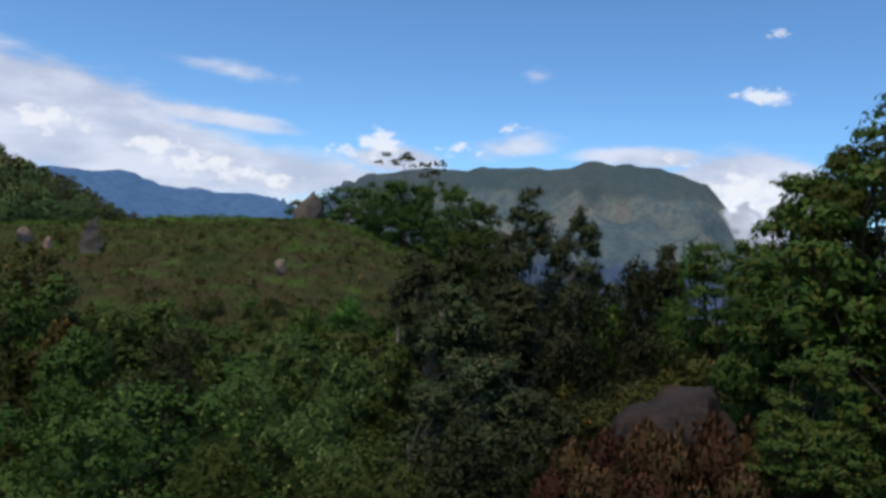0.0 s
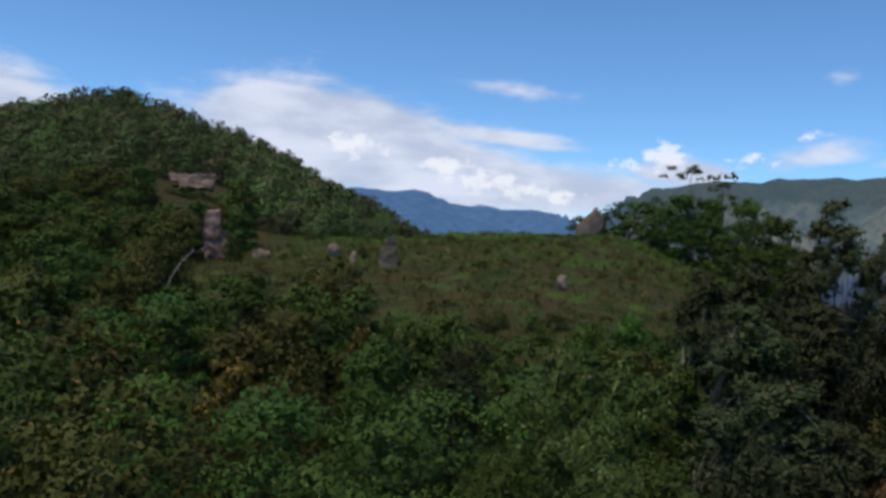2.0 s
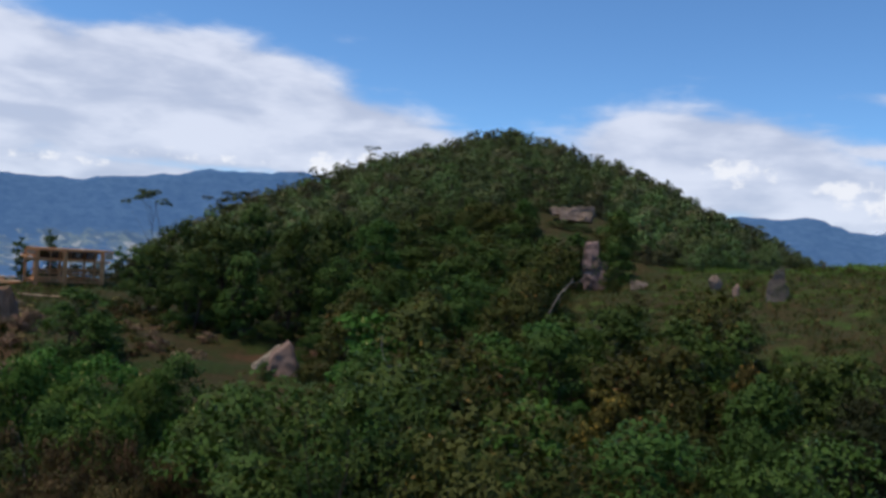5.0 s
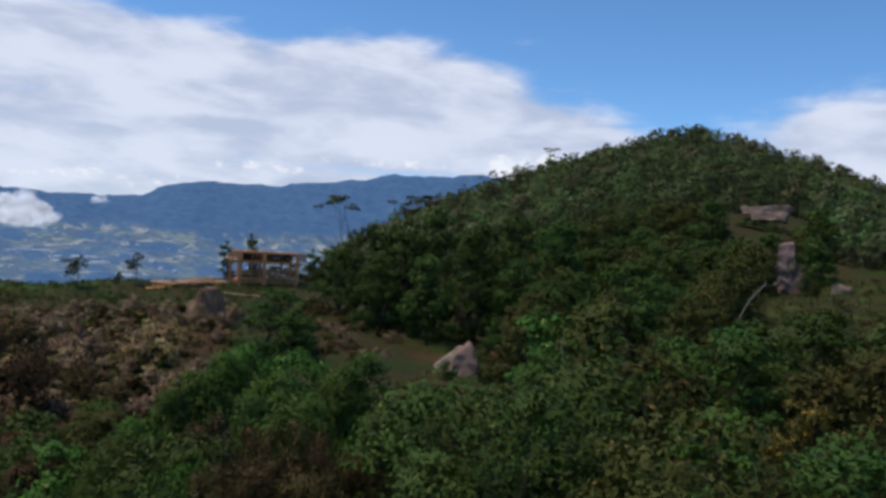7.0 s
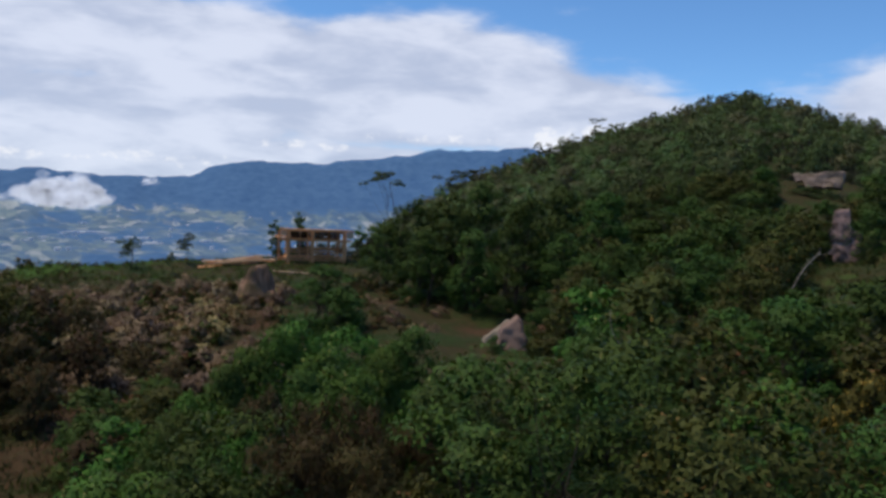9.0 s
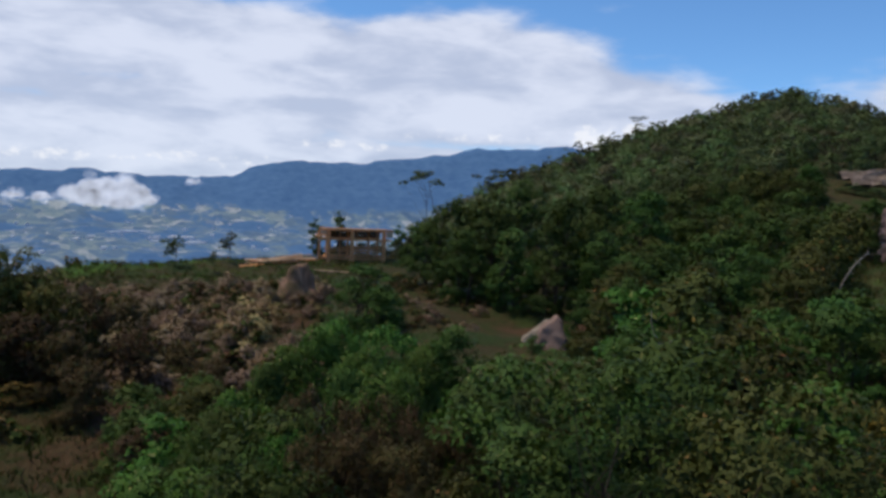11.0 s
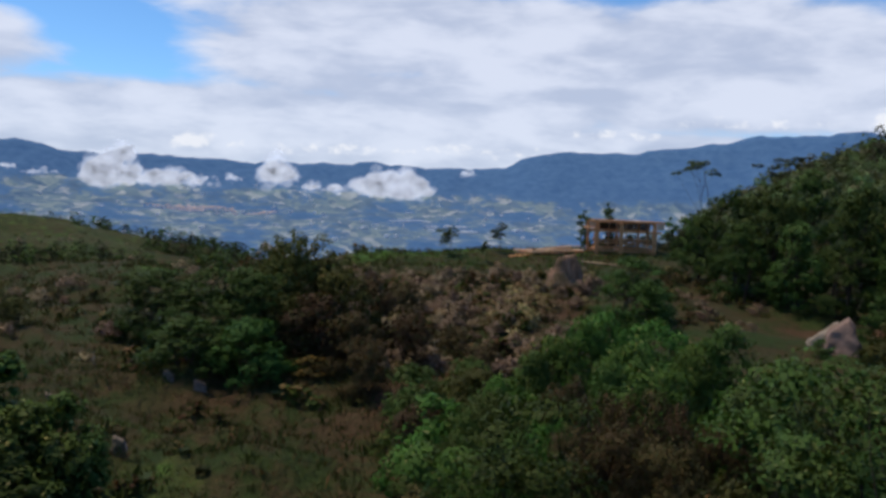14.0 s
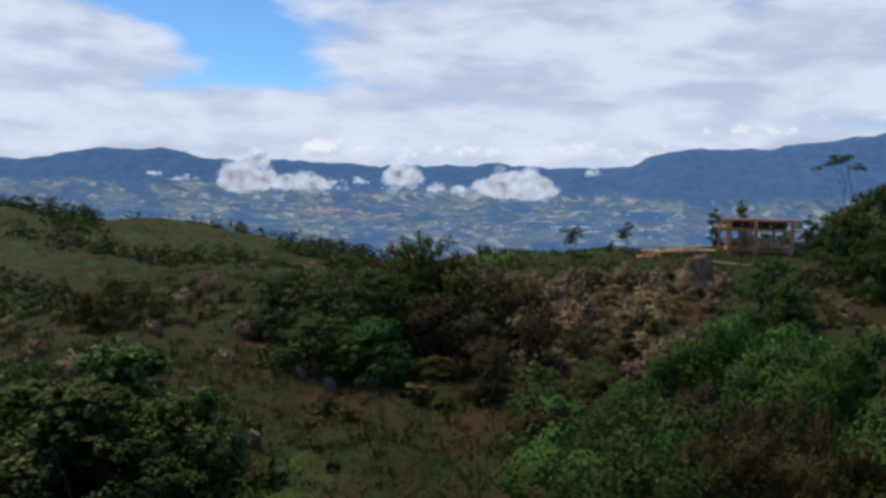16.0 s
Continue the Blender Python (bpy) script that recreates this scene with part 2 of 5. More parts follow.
def rock_mat(name, a, b2, moss):
    m, t, b = material(name, 0.9)
    p = where(t)
    n = noise_tex(t, p, 1.6, 8.0, 0.65)
    fine = noise_tex(t, p, 11.0, 5.0, 0.6)
    col = ramp(t, mth(t, "ADD", mth(t, "MULTIPLY", n, 0.7), mth(t, "MULTIPLY", fine, 0.3)), [(0.35, a), (0.65, b2)])
    col = mix(t, step(t, noise_tex(t, p, 0.9, 5.0, 0.6), 0.5, 0.66), col, moss)
    t.links.new(col, b.inputs["Base Color"])
    bump(t, b, mth(t, "ADD", n, mth(t, "MULTIPLY", fine, 0.4)), 0.8, 0.15)
    return m




def furrowed_mat():
    """Stone fluted from top to foot, with dry growth in the flutes."""
    m, t, b = material("furrowed_stone", 0.95)
    p = where(t)
    st = t.nodes.new("ShaderNodeMapping")
    st.inputs["Scale"].default_value = (5.0, 5.0, 0.7)
    t.links.new(p, st.inputs[0])
    flute = noise_tex(t, st.outputs[0], 1.0, 6.0, 0.65, 2.0, 0.5)
    blot = noise_tex(t, p, 1.3, 6.0, 0.65)
    col = ramp(t, flute, [(0.3, (0.135, 0.076, 0.046)), (0.5, (0.304, 0.177, 0.114)), (0.68, (0.472, 0.289, 0.194))])
    col = mix(t, step(t, blot, 0.47, 0.62), col, (0.162, 0.116, 0.063))
    t.links.new(col, b.inputs["Base Color"])
    bump(t, b, mth(t, "ADD", flute, mth(t, "MULTIPLY", blot, 0.5)), 1.0, 0.35)
    return m


FURROWED = furrowed_mat()
ROCK = rock_mat("grey_stone", (0.075, 0.06, 0.052), (0.175, 0.145, 0.125), (0.11, 0.10, 0.06))
MAUVE_ROCK = rock_mat("mauve_stone", (0.19, 0.124, 0.098), (0.34, 0.228, 0.18), (0.19, 0.135, 0.085))
PALE_ROCK = rock_mat("pale_stone", (0.11, 0.078, 0.060), (0.31, 0.23, 0.185), (0.15, 0.12, 0.07))
PINK_ROCK = rock_mat("pink_stone", (0.13, 0.080, 0.068), (0.40, 0.26, 0.22), (0.055, 0.052, 0.03))
CREAM_ROCK = rock_mat("cream_stone", (0.15, 0.12, 0.085), (0.38, 0.31, 0.235), (0.12, 0.09, 0.055))
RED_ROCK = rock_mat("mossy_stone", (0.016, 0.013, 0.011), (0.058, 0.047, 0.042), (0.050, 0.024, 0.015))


def ground_mat():
    m, t, b = material("hill_ground")
    p = where(t)
    big = noise_tex(t, p, 0.09, 5.0, 0.6)
    mid = noise_tex(t, p, 0.55, 6.0, 0.65)
    fine = noise_tex(t, p, 5.0, 5.0, 0.65)
    sep = t.nodes.new("ShaderNodeSeparateXYZ")
    t.links.new(p, sep.inputs[0])
    # short green pasture on the tops, tawny bracken and bare earth on the banks
    v = mth(t, "ADD", mth(t, "MULTIPLY", mid, 0.6), mth(t, "MULTIPLY", big, 0.4))
    tawny = ramp(t, v, [(0.36, (0.022, 0.042, 0.009)), (0.44, (0.038, 0.054, 0.013)), (0.51, (0.070, 0.046, 0.021)), (0.56, (0.046, 0.050, 0.016)), (0.62, (0.030, 0.054, 0.011))])
    green = ramp(t, v, [(0.35, (0.045, 0.085, 0.014)), (0.55, (0.078, 0.15, 0.022)), (0.7, (0.115, 0.185, 0.032))])
    attr = t.nodes.new("ShaderNodeAttribute")
    attr.attribute_name = "pasture"
    col = mix(t, step(t, mth(t, "ADD", attr.outputs["Fac"], mth(t, "MULTIPLY", mth(t, "SUBTRACT", mid, 0.5), 1.3)), 0.3, 0.7), tawny, green)
    worn = t.nodes.new("ShaderNodeAttribute")
    worn.attribute_name = "bare"
    earth = ramp(t, fine, [(0.3, (0.062, 0.032, 0.017)), (0.7, (0.140, 0.078, 0.046))])
    col = mix(t, step(t, mth(t, "ADD", worn.outputs["Fac"], mth(t, "MULTIPLY", mth(t, "SUBTRACT", mid, 0.5), 0.9)), 0.35, 0.7), col, earth)
    col = mix(t, mth(t, "MULTIPLY", step(t, fine, 0.46, 0.66), 0.62), col, (0.020, 0.026, 0.008))
    col = mix(t, mth(t, "MULTIPLY", step(t, noise_tex(t, p, 1.7, 4.0, 0.6), 0.52, 0.66), 0.45), col, (0.030, 0.042, 0.011))
    t.links.new(col, b.inputs["Base Color"])
    bump(t, b, mth(t, "ADD", mid, mth(t, "MULTIPLY", fine, 0.5)), 1.0, 0.4)
    return m


GROUND = ground_mat()


def valley_mat(name):
    """Far farmland and woods; the blue of kilometres of air is put into their colour."""
    m, t, b = material(name, 1.0)
    b.inputs["Specular IOR Level"].default_value = 0.0
    p = where(t)
    sep = t.nodes.new("ShaderNodeSeparateXYZ")
    t.links.new(p, sep.inputs[0])
    bearing = mth(t, "MULTIPLY", mth(t, "ARCTAN2", mth(t, "MULTIPLY", sep.outputs[0], -1.0), sep.outputs[1]), 57.2958 / 0.8)
    reach = mth(t, "DIVIDE", mth(t, "SQRT", mth(t, "ADD", mth(t, "MULTIPLY", sep.outputs[0], sep.outputs[0]), mth(t, "MULTIPLY", sep.outputs[1], sep.outputs[1]))), 80.0)
    warp = mth(t, "MULTIPLY", mth(t, "SUBTRACT", noise_tex(t, p, 0.004, 4.0, 0.6), 0.5), 5.0)
    plot = vec(t, mth(t, "ADD", bearing, mth(t, "MULTIPLY", warp, 0.6)), mth(t, "ADD", reach, warp), mth(t, "DIVIDE", sep.outputs[2], 60.0))
    vor = t.nodes.new("ShaderNodeTexVoronoi")
    t.links.new(plot, vor.inputs["Vector"])
    vor.inputs["Scale"].default_value = 1.35
    sepc = t.nodes.new("ShaderNodeSeparateColor")
    t.links.new(vor.outputs["Color"], sepc.inputs[0])
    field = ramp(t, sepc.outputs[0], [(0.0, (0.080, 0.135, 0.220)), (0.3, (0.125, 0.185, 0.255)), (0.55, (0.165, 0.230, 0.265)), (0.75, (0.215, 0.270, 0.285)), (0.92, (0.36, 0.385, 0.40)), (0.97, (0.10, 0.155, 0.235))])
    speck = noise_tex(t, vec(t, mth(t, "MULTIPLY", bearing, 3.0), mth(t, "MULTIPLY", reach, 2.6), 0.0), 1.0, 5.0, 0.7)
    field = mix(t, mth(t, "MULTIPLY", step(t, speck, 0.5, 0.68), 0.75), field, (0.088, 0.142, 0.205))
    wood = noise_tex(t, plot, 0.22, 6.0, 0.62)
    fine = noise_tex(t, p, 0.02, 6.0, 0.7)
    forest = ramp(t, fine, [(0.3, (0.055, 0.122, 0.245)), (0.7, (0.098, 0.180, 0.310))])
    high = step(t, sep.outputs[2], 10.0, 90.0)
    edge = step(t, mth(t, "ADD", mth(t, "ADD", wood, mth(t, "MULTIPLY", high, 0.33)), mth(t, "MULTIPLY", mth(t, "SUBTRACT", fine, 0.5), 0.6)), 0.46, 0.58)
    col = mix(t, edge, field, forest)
    attr = t.nodes.new("ShaderNodeAttribute")
    attr.attribute_name = "near"
    grove = mth(t, "ADD", mth(t, "MULTIPLY", noise_tex(t, p, 0.0045, 7.0, 0.62), 0.6), mth(t, "MULTIPLY", noise_tex(t, p, 0.03, 6.0, 0.7), 0.4))
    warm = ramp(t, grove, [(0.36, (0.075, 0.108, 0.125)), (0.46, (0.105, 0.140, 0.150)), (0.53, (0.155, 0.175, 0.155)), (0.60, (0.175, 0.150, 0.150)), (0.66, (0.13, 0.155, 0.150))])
    # the near mountain: dark forest above, fields and a brown scar below; haze painted in, bluest at its foot
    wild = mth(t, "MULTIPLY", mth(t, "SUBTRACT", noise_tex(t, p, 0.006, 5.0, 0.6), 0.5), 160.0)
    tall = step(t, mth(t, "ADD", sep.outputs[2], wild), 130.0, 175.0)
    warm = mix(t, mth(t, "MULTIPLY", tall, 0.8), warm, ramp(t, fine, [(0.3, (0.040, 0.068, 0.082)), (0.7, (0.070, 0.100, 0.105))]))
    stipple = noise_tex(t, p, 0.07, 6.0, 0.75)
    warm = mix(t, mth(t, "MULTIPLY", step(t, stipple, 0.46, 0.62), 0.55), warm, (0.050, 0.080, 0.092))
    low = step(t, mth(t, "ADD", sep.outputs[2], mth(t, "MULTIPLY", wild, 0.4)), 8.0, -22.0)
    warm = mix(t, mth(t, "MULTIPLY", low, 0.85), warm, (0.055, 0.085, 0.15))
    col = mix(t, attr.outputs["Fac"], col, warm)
    t.links.new(col, b.inputs["Base Color"])
    return m


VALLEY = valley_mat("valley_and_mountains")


def plain(name, col, rough=0.8, vary=0.25, scale=3.0):
    m, t, b = material(name, rough)
    n = noise_tex(t, where(t), scale, 5.0)
    t.links.new(ramp(t, n, [(0.3, tuple(c * (1 - vary) for c in col)), (0.7, tuple(min(1, c * (1 + vary)) for c in col))]), b.inputs["Base Color"])
    return m


# ---- the lie of the land ----


def curve(table, x):
    """A smooth line through (x, y) pairs."""
    xs, ys = zip(*table)
    x = np.asarray(x, float)
    i = np.clip(np.searchsorted(xs, x) - 1, 0, len(xs) - 2)
    xs, ys = np.array(xs, float), np.array(ys, float)
    d = np.diff(ys) / np.diff(xs)
    m = np.concatenate([[0], np.where(d[1:] * d[:-1] > 0, 2 * d[1:] * d[:-1] / (d[1:] + d[:-1] + 1e-12), 0), [0]])
    w = xs[i + 1] - xs[i]
    s = np.clip((x - xs[i]) / w, 0, 1)
    return (2 * s ** 3 - 3 * s ** 2 + 1) * ys[i] + (s ** 3 - 2 * s ** 2 + s) * w * m[i] + (3 * s ** 2 - 2 * s ** 3) * ys[i + 1] + (s ** 3 - s ** 2) * w * m[i + 1]


# heights below or above the eye, by bearing: the dell (16 m off), the brow, behind the brow (95 m), the crest (205 m)
DELL = [(-60, -4.0), (-25, -4.6), (0, -5.4), (30, -5.6), (60, -5.4), (85, -6.2), (100, -6.0), (112, -4.9), (140, -4)]
BROW_AT = [(-60, 40), (-10, 45), (5, 60), (25, 60), (36, 55), (50, 48), (60, 54), (66, 64), (82, 62), (92, 53), (100, 60), (106, 62), (111, 58), (114.5, 52), (118.3, 46), (140, 44)]
BROW = [(-60, -3), (-15, -3.4), (-3, -2.8), (2, -0.5), (10, 1.5), (15, 1.2), (22, 0.6), (34, -1.2), (45, -3.2), (57, -4.6), (64, -3.7), (67, -3.35), (72, -3.35), (80, -3.7), (92, -4.4), (99, -5.3), (103.5, -5.2), (107, -5.6), (111, -6.7), (114.5, -6.9), (118.3, -7.4), (125, -8.4), (140, -8)]
BACK = [(-60, -12), (-10, -14), (4, -4), (12, -3), (20, -2), (30, 3), (40, 7), (50, 3.5), (60, -2), (68, -10), (80, -22), (95, -17), (104, -16), (110, -15), (118, -13.2), (140, -13)]
CREST = [(-60, -40), (0, -34), (14, -14), (19, -4), (24, 6.2), (28.5, 12.8), (34, 20.6), (41, 26.2), (47, 22), (54, 13), (60, 5), (66, -8), (74, -34), (90, -30), (95, -16), (101, -13), (105.5, -9), (110, -7.8), (114, -7.2), (119, -5.2), (145, -6)]


def bumps(x, y, size, seed):
    """Cheap smooth noise, about -1 to 1."""
    g = np.random.default_rng(seed)
    out = 0
    for k in range(7):
        a, p = g.uniform(0, 2 * np.pi), g.uniform(0, 6.3)
        f = g.uniform(0.7, 1.7) * 2 * np.pi / size
        out = out + np.sin((x * np.cos(a) + y * np.sin(a)) * f + p)
    return out / 3.5


def ground_z(x, y):
    """Height of the ground."""
    x, y = np.asarray(x, float), np.asarray(y, float)
    r = np.hypot(x, y)
    a = (np.degrees(np.arctan2(-x, y)) + 140) % 360 - 140
    a = np.where(a > 180, 360 - a, a)
    rb = curve(BROW_AT, a)
    knots_r = [0 * r, 0 * r + 3.0, 0 * r + 15, 0.5 * (15 + rb), rb, 0 * r + 95, 0 * r + 205, 0 * r + 420, 0 * r + 900]
    zd, zb = curve(DELL, a), curve(BROW, a)
    knots_z = [0 * r - 1.75, 0 * r - 1.9, zd, 0.55 * zd + 0.45 * zb, zb, curve(BACK, a), curve(CREST, a), curve(CREST, a) - 70, 0 * r - 190]
    z = knots_z[-1].copy()
    for i in range(len(knots_r) - 1):
        r0, r1 = knots_r[i], knots_r[i + 1]
        s = np.clip((r - r0) / (r1 - r0), 0, 1)
        d0 = (knots_z[i + 1] - knots_z[i]) / (r1 - r0)
        if i == 0:
            ma = d0
        else:
            dp = (knots_z[i] - knots_z[i - 1]) / (r0 - knots_r[i - 1])
            ma = np.where(dp * d0 > 0, 2 * dp * d0 / (dp + d0 + 1e-12), 0)
        if i == len(knots_r) - 2:
            mb = d0
        else:
            dn = (knots_z[i + 2] - knots_z[i + 1]) / (knots_r[i + 2] - r1)
            mb = np.where(dn * d0 > 0, 2 * dn * d0 / (dn + d0 + 1e-12), 0)
        w = r1 - r0
        zi = (2 * s ** 3 - 3 * s ** 2 + 1) * knots_z[i] + (s ** 3 - 2 * s ** 2 + s) * w * ma + (3 * s ** 2 - 2 * s ** 3) * knots_z[i + 1] + (s ** 3 - s ** 2) * w * mb
        z = np.where((r >= r0) & (r < r1), zi, z)
    fade = np.clip((r - 4) / 20, 0, 1)
    z = z + fade * (0.22 * bumps(x, y, 9, 1) + 0.10 * bumps(x, y, 2.7, 2)) + np.clip((r - 90) / 100, 0, 1) * 1.2 * bumps(x, y, 35, 3)
    # a bald hillock behind the spur
    hx, hy = x + 130 * math.sin(radians(112.8)), y - 130 * math.cos(radians(112.8))
    z = z + 2.6 * np.exp(-(hx ** 2 + hy ** 2) / 75)
    # small terraces trodden across the open slope
    z = z + np.clip((a - 84) / 6, 0, 1) * np.clip((r - 12) / 8, 0, 1) * np.clip((110 - r) / 30, 0, 1) * (0.22 * bumps(x, y, 6, 7) + 0.12 * bumps(x, y, 1.9, 8))
    return z + EYE.z


def xy(az, r):
    a = math.radians(az)
    return -math.sin(a) * r, math.cos(a) * r


def foot(az, r, sink=0.0):
    x, y = xy(az, r)
    return Vector((x, y, float(ground_z(x, y)) - sink))


def sheet(name, azs, rs, height, mat, **values):
    """A polar sheet of ground."""
    A, R = np.meshgrid(np.radians(azs), rs, indexing="ij")
    X, Y = -np.sin(A) * R, np.cos(A) * R
    Z = height(X, Y)
    n, m = A.shape
    idx = np.arange(n * m).reshape(n, m)
    j = np.arange(n)
    k = (j + 1) % n if abs(azs[-1] - azs[0] - 360) < 20 else None
    lo, hi = (idx, idx[k]) if k is not None else (idx[:-1], idx[1:])
    faces = np.stack([lo[:, :-1], lo[:, 1:], hi[:, 1:], hi[:, :-1]], -1).reshape(-1, 4)[:, ::-1]
    me = bpy.data.meshes.new(name)
    co = np.stack([X, Y, Z], -1).reshape(-1, 3)
    fast_mesh(me, co, faces)
    for key, rule in values.items():
        me.attributes.new(key, "FLOAT", "POINT").data.foreach_set("value", rule(X, Y, Z).astype(np.float32).ravel())
    me.materials.append(mat)
    me.polygons.foreach_set("use_smooth", np.ones(len(faces), bool))
    return new(name, me)


def lean(me, normals):
    """Leaves are shaded by the curve of the bough that they cover."""
    at = me.attributes.new("custom_normal", "FLOAT_VECTOR", "POINT")
    at.data.foreach_set("vector", np.ascontiguousarray(normals, np.float32).ravel())


def fast_mesh(me, co, faces):
    co, faces = np.asarray(co, np.float32), np.asarray(faces, np.int32)
    me.vertices.add(len(co))
    me.vertices.foreach_set("co", co.ravel())
    me.loops.add(faces.size)
    me.loops.foreach_set("vertex_index", faces.ravel())
    me.polygons.add(len(faces))
    me.polygons.foreach_set("loop_start", np.arange(0, faces.size, faces.shape[1], dtype=np.int32))
    me.update(calc_edges=True)


def pasture(X, Y, Z):
    """How green the turf is: the tops of the shoulder and the shed's shelf."""
    r, a = np.hypot(X, Y), np.degrees(np.arctan2(-X, Y))
    rb = curve(BROW_AT, np.clip(a, -60, 139))
    g = np.clip(1 - np.abs(r - rb - 4) / 16, 0, 1) * np.clip((a + 6) / 8, 0, 1) * np.clip((31 - a) / 9, 0, 1)
    g = np.maximum(g, 0.36 * np.clip((a + 6) / 8, 0, 1) * np.clip((42 - a) / 6, 0, 1) * np.clip((64 - r) / 6, 0, 1) * np.clip((r - 5) / 6, 0, 1))
    g = np.maximum(g, np.clip(1.5 - np.abs(r - rb - 1.5) / 6, 0, 1) * np.clip((a - 74) / 4, 0, 1) * np.clip((96 - a) / 6, 0, 1))
    g = np.maximum(g, np.clip((a - 96) / 6, 0, 1) * np.clip((150 - a) / 20, 0, 1) * np.clip((r - 55) / 25, 0, 1) * 0.36)
    g = np.maximum(g, np.clip((a - 90) / 10, 0, 1) * np.clip((140 - a) / 20, 0, 1) * np.clip((26 - r) / 8, 0, 1) * np.clip((r - 5) / 6, 0, 1) * 0.45)
    g = np.maximum(g, 0.95 * np.exp(-((a - 100.6) / 2.2) ** 2 - ((r - 58) / 4) ** 2))
    return g


def bare(X, Y, Z):
    """Worn earth: the cut beside the cabin, under the trees, and the hollow below the dark clump."""
    out = 0 * X
    for az, r, wide, deep in ((64.6, 44, 1.2, 1.0), (57.0, 39, 2.0, 1.2), (52.4, 39, 1.4, 3.0), (46.6, 43, 1.6, 3.0), (95.5, 24.5, 4.5, 1.8), (99.5, 23, 2.5, 1.6), (83.0, 25, 2.2, 4.0), (76.0, 38, 3.2, 6.0), (87.5, 22, 2.5, 2.5), (106, 19, 3.0, 1.6), (110, 25, 2.6, 1.8)):
        x, y = -math.sin(math.radians(az)) * r, math.cos(math.radians(az)) * r
        across = (X - x) * math.cos(math.radians(az)) + (Y - y) * math.sin(math.radians(az))
        along = -(X - x) * math.sin(math.radians(az)) + (Y - y) * math.cos(math.radians(az))
        out = np.maximum(out, (0.55 if az > 85 else 1.0) * np.exp(-(across / wide) ** 2 - (along / deep) ** 2))
    return out


AZ_FINE = np.concatenate([np.arange(-36, 126, 0.5), np.arange(126, 324, 3.0)])
tagged(sheet("ground", AZ_FINE, np.concatenate([[0.0, 1.5], np.geomspace(3, 900, 145)]), ground_z, GROUND, pasture=pasture, bare=bare),
       "rolling hill ground of tawny grass, bracken and green turf", "ground", kind="structure")

# the far ridge lines: bearing, elevation above the eye
RIDGE = [(-60, 3), (-36, 2.5), (-24, 1.2), (-20.4, 1.9), (-18.4, 3.9), (-17.4, 5.0), (-14.9, 5.85), (-12.3, 6.35), (-11, 6.22), (-9.6, 6.5), (-8.2, 6.0), (-6.6, 5.7), (-2.7, 5.6), (1, 5.35), (3.5, 5.0), (6.5, 4.4), (8, 3.4), (9.9, 2.4), (11.5, 2.9), (14, 3.0), (17.3, 3.1), (20, 3.6), (21.9, 3.9),
         (24.8, 4.0), (28, 3.2), (36, 3), (48, 4.6), (54.5, 5.2), (58, 5.1), (61, 4.9), (65, 4.3), (67.6, 3.95), (71, 3.55), (73.8, 3.6), (76.3, 3.15), (77.7, 2.4), (83, 2.2), (85.8, 2.35), (91, 2.1), (95.8, 2.05), (100.4, 2.2), (104, 2.1), (105.9, 2.15), (108, 2.6), (111.9, 2.55), (115, 2.0), (118, 1.45), (125, 2), (145, 3)]
RIDGE_AT = [(-60, 2300), (4, 2300), (8.5, 3000), (12, 4500), (145, 4500)]


def far_z(x, y):
    r = np.hypot(x, y)
    a = (np.degrees(np.arctan2(-x, y)) + 140) % 360 - 140
    a = np.where(a > 180, 360 - a, a)
    rr = curve(RIDGE_AT, a)
    top = rr * np.tan(np.radians(curve(RIDGE, a)))
    s = np.clip(r / rr, 0, 1.15)
    floor = curve([(0.0, -190), (0.2, -165), (0.45, -135), (0.7, -88), (0.88, -32), (0.95, 0), (1.15, 0)], s) * np.clip(rr / 4500, 0.62, 1)
    rise = np.clip((s - 0.80) / 0.20, 0, 1)
    rise = np.where(s > 1, 1 - (s - 1) * 1.5, rise ** 1.25)
    near = np.clip((9.5 - a) / 3, 0, 1)
    rise = rise * (1 - near) + near * np.where(s > 1, 1 - (s - 1) * 1.5, np.clip((s - 0.5) / 0.5, 0, 1) ** 1.5)
    gully = np.abs(bumps(x, y, 620, 11)) * 0.6 + np.abs(bumps(x, y, 260, 12)) * 0.4
    z = floor + (top - floor) * rise
    z = z - gully * (34 + 75 * near) * np.clip((s - 0.75 + 0.25 * near) * 5, 0, 1) * np.clip((0.985 - s) * 16, 0, 1)
    z = z + 9 * bumps(x, y, 330, 13) * np.clip((0.9 - s) * 5, 0, 1)
    z = z + (bumps(x, y, 90, 14) * 6.0 + bumps(x, y, 260, 15) * 11.0) * np.clip((s - 0.8) * 5, 0, 1)
    return z + EYE.z


def far_near(X, Y, Z):
    a = (np.degrees(np.arctan2(-X, Y)) + 140) % 360 - 140
    return np.clip((9.5 - a) / 3, 0, 1)


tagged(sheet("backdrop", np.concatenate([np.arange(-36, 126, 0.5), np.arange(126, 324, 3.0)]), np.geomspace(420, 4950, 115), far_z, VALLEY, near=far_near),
       "valley of small fields below long forested mountain ridges, blue haze in its colour", "mountains", kind="structure")

# ---- plants ----
RNG = np.random.default_rng(5)
SOFT = 0.92


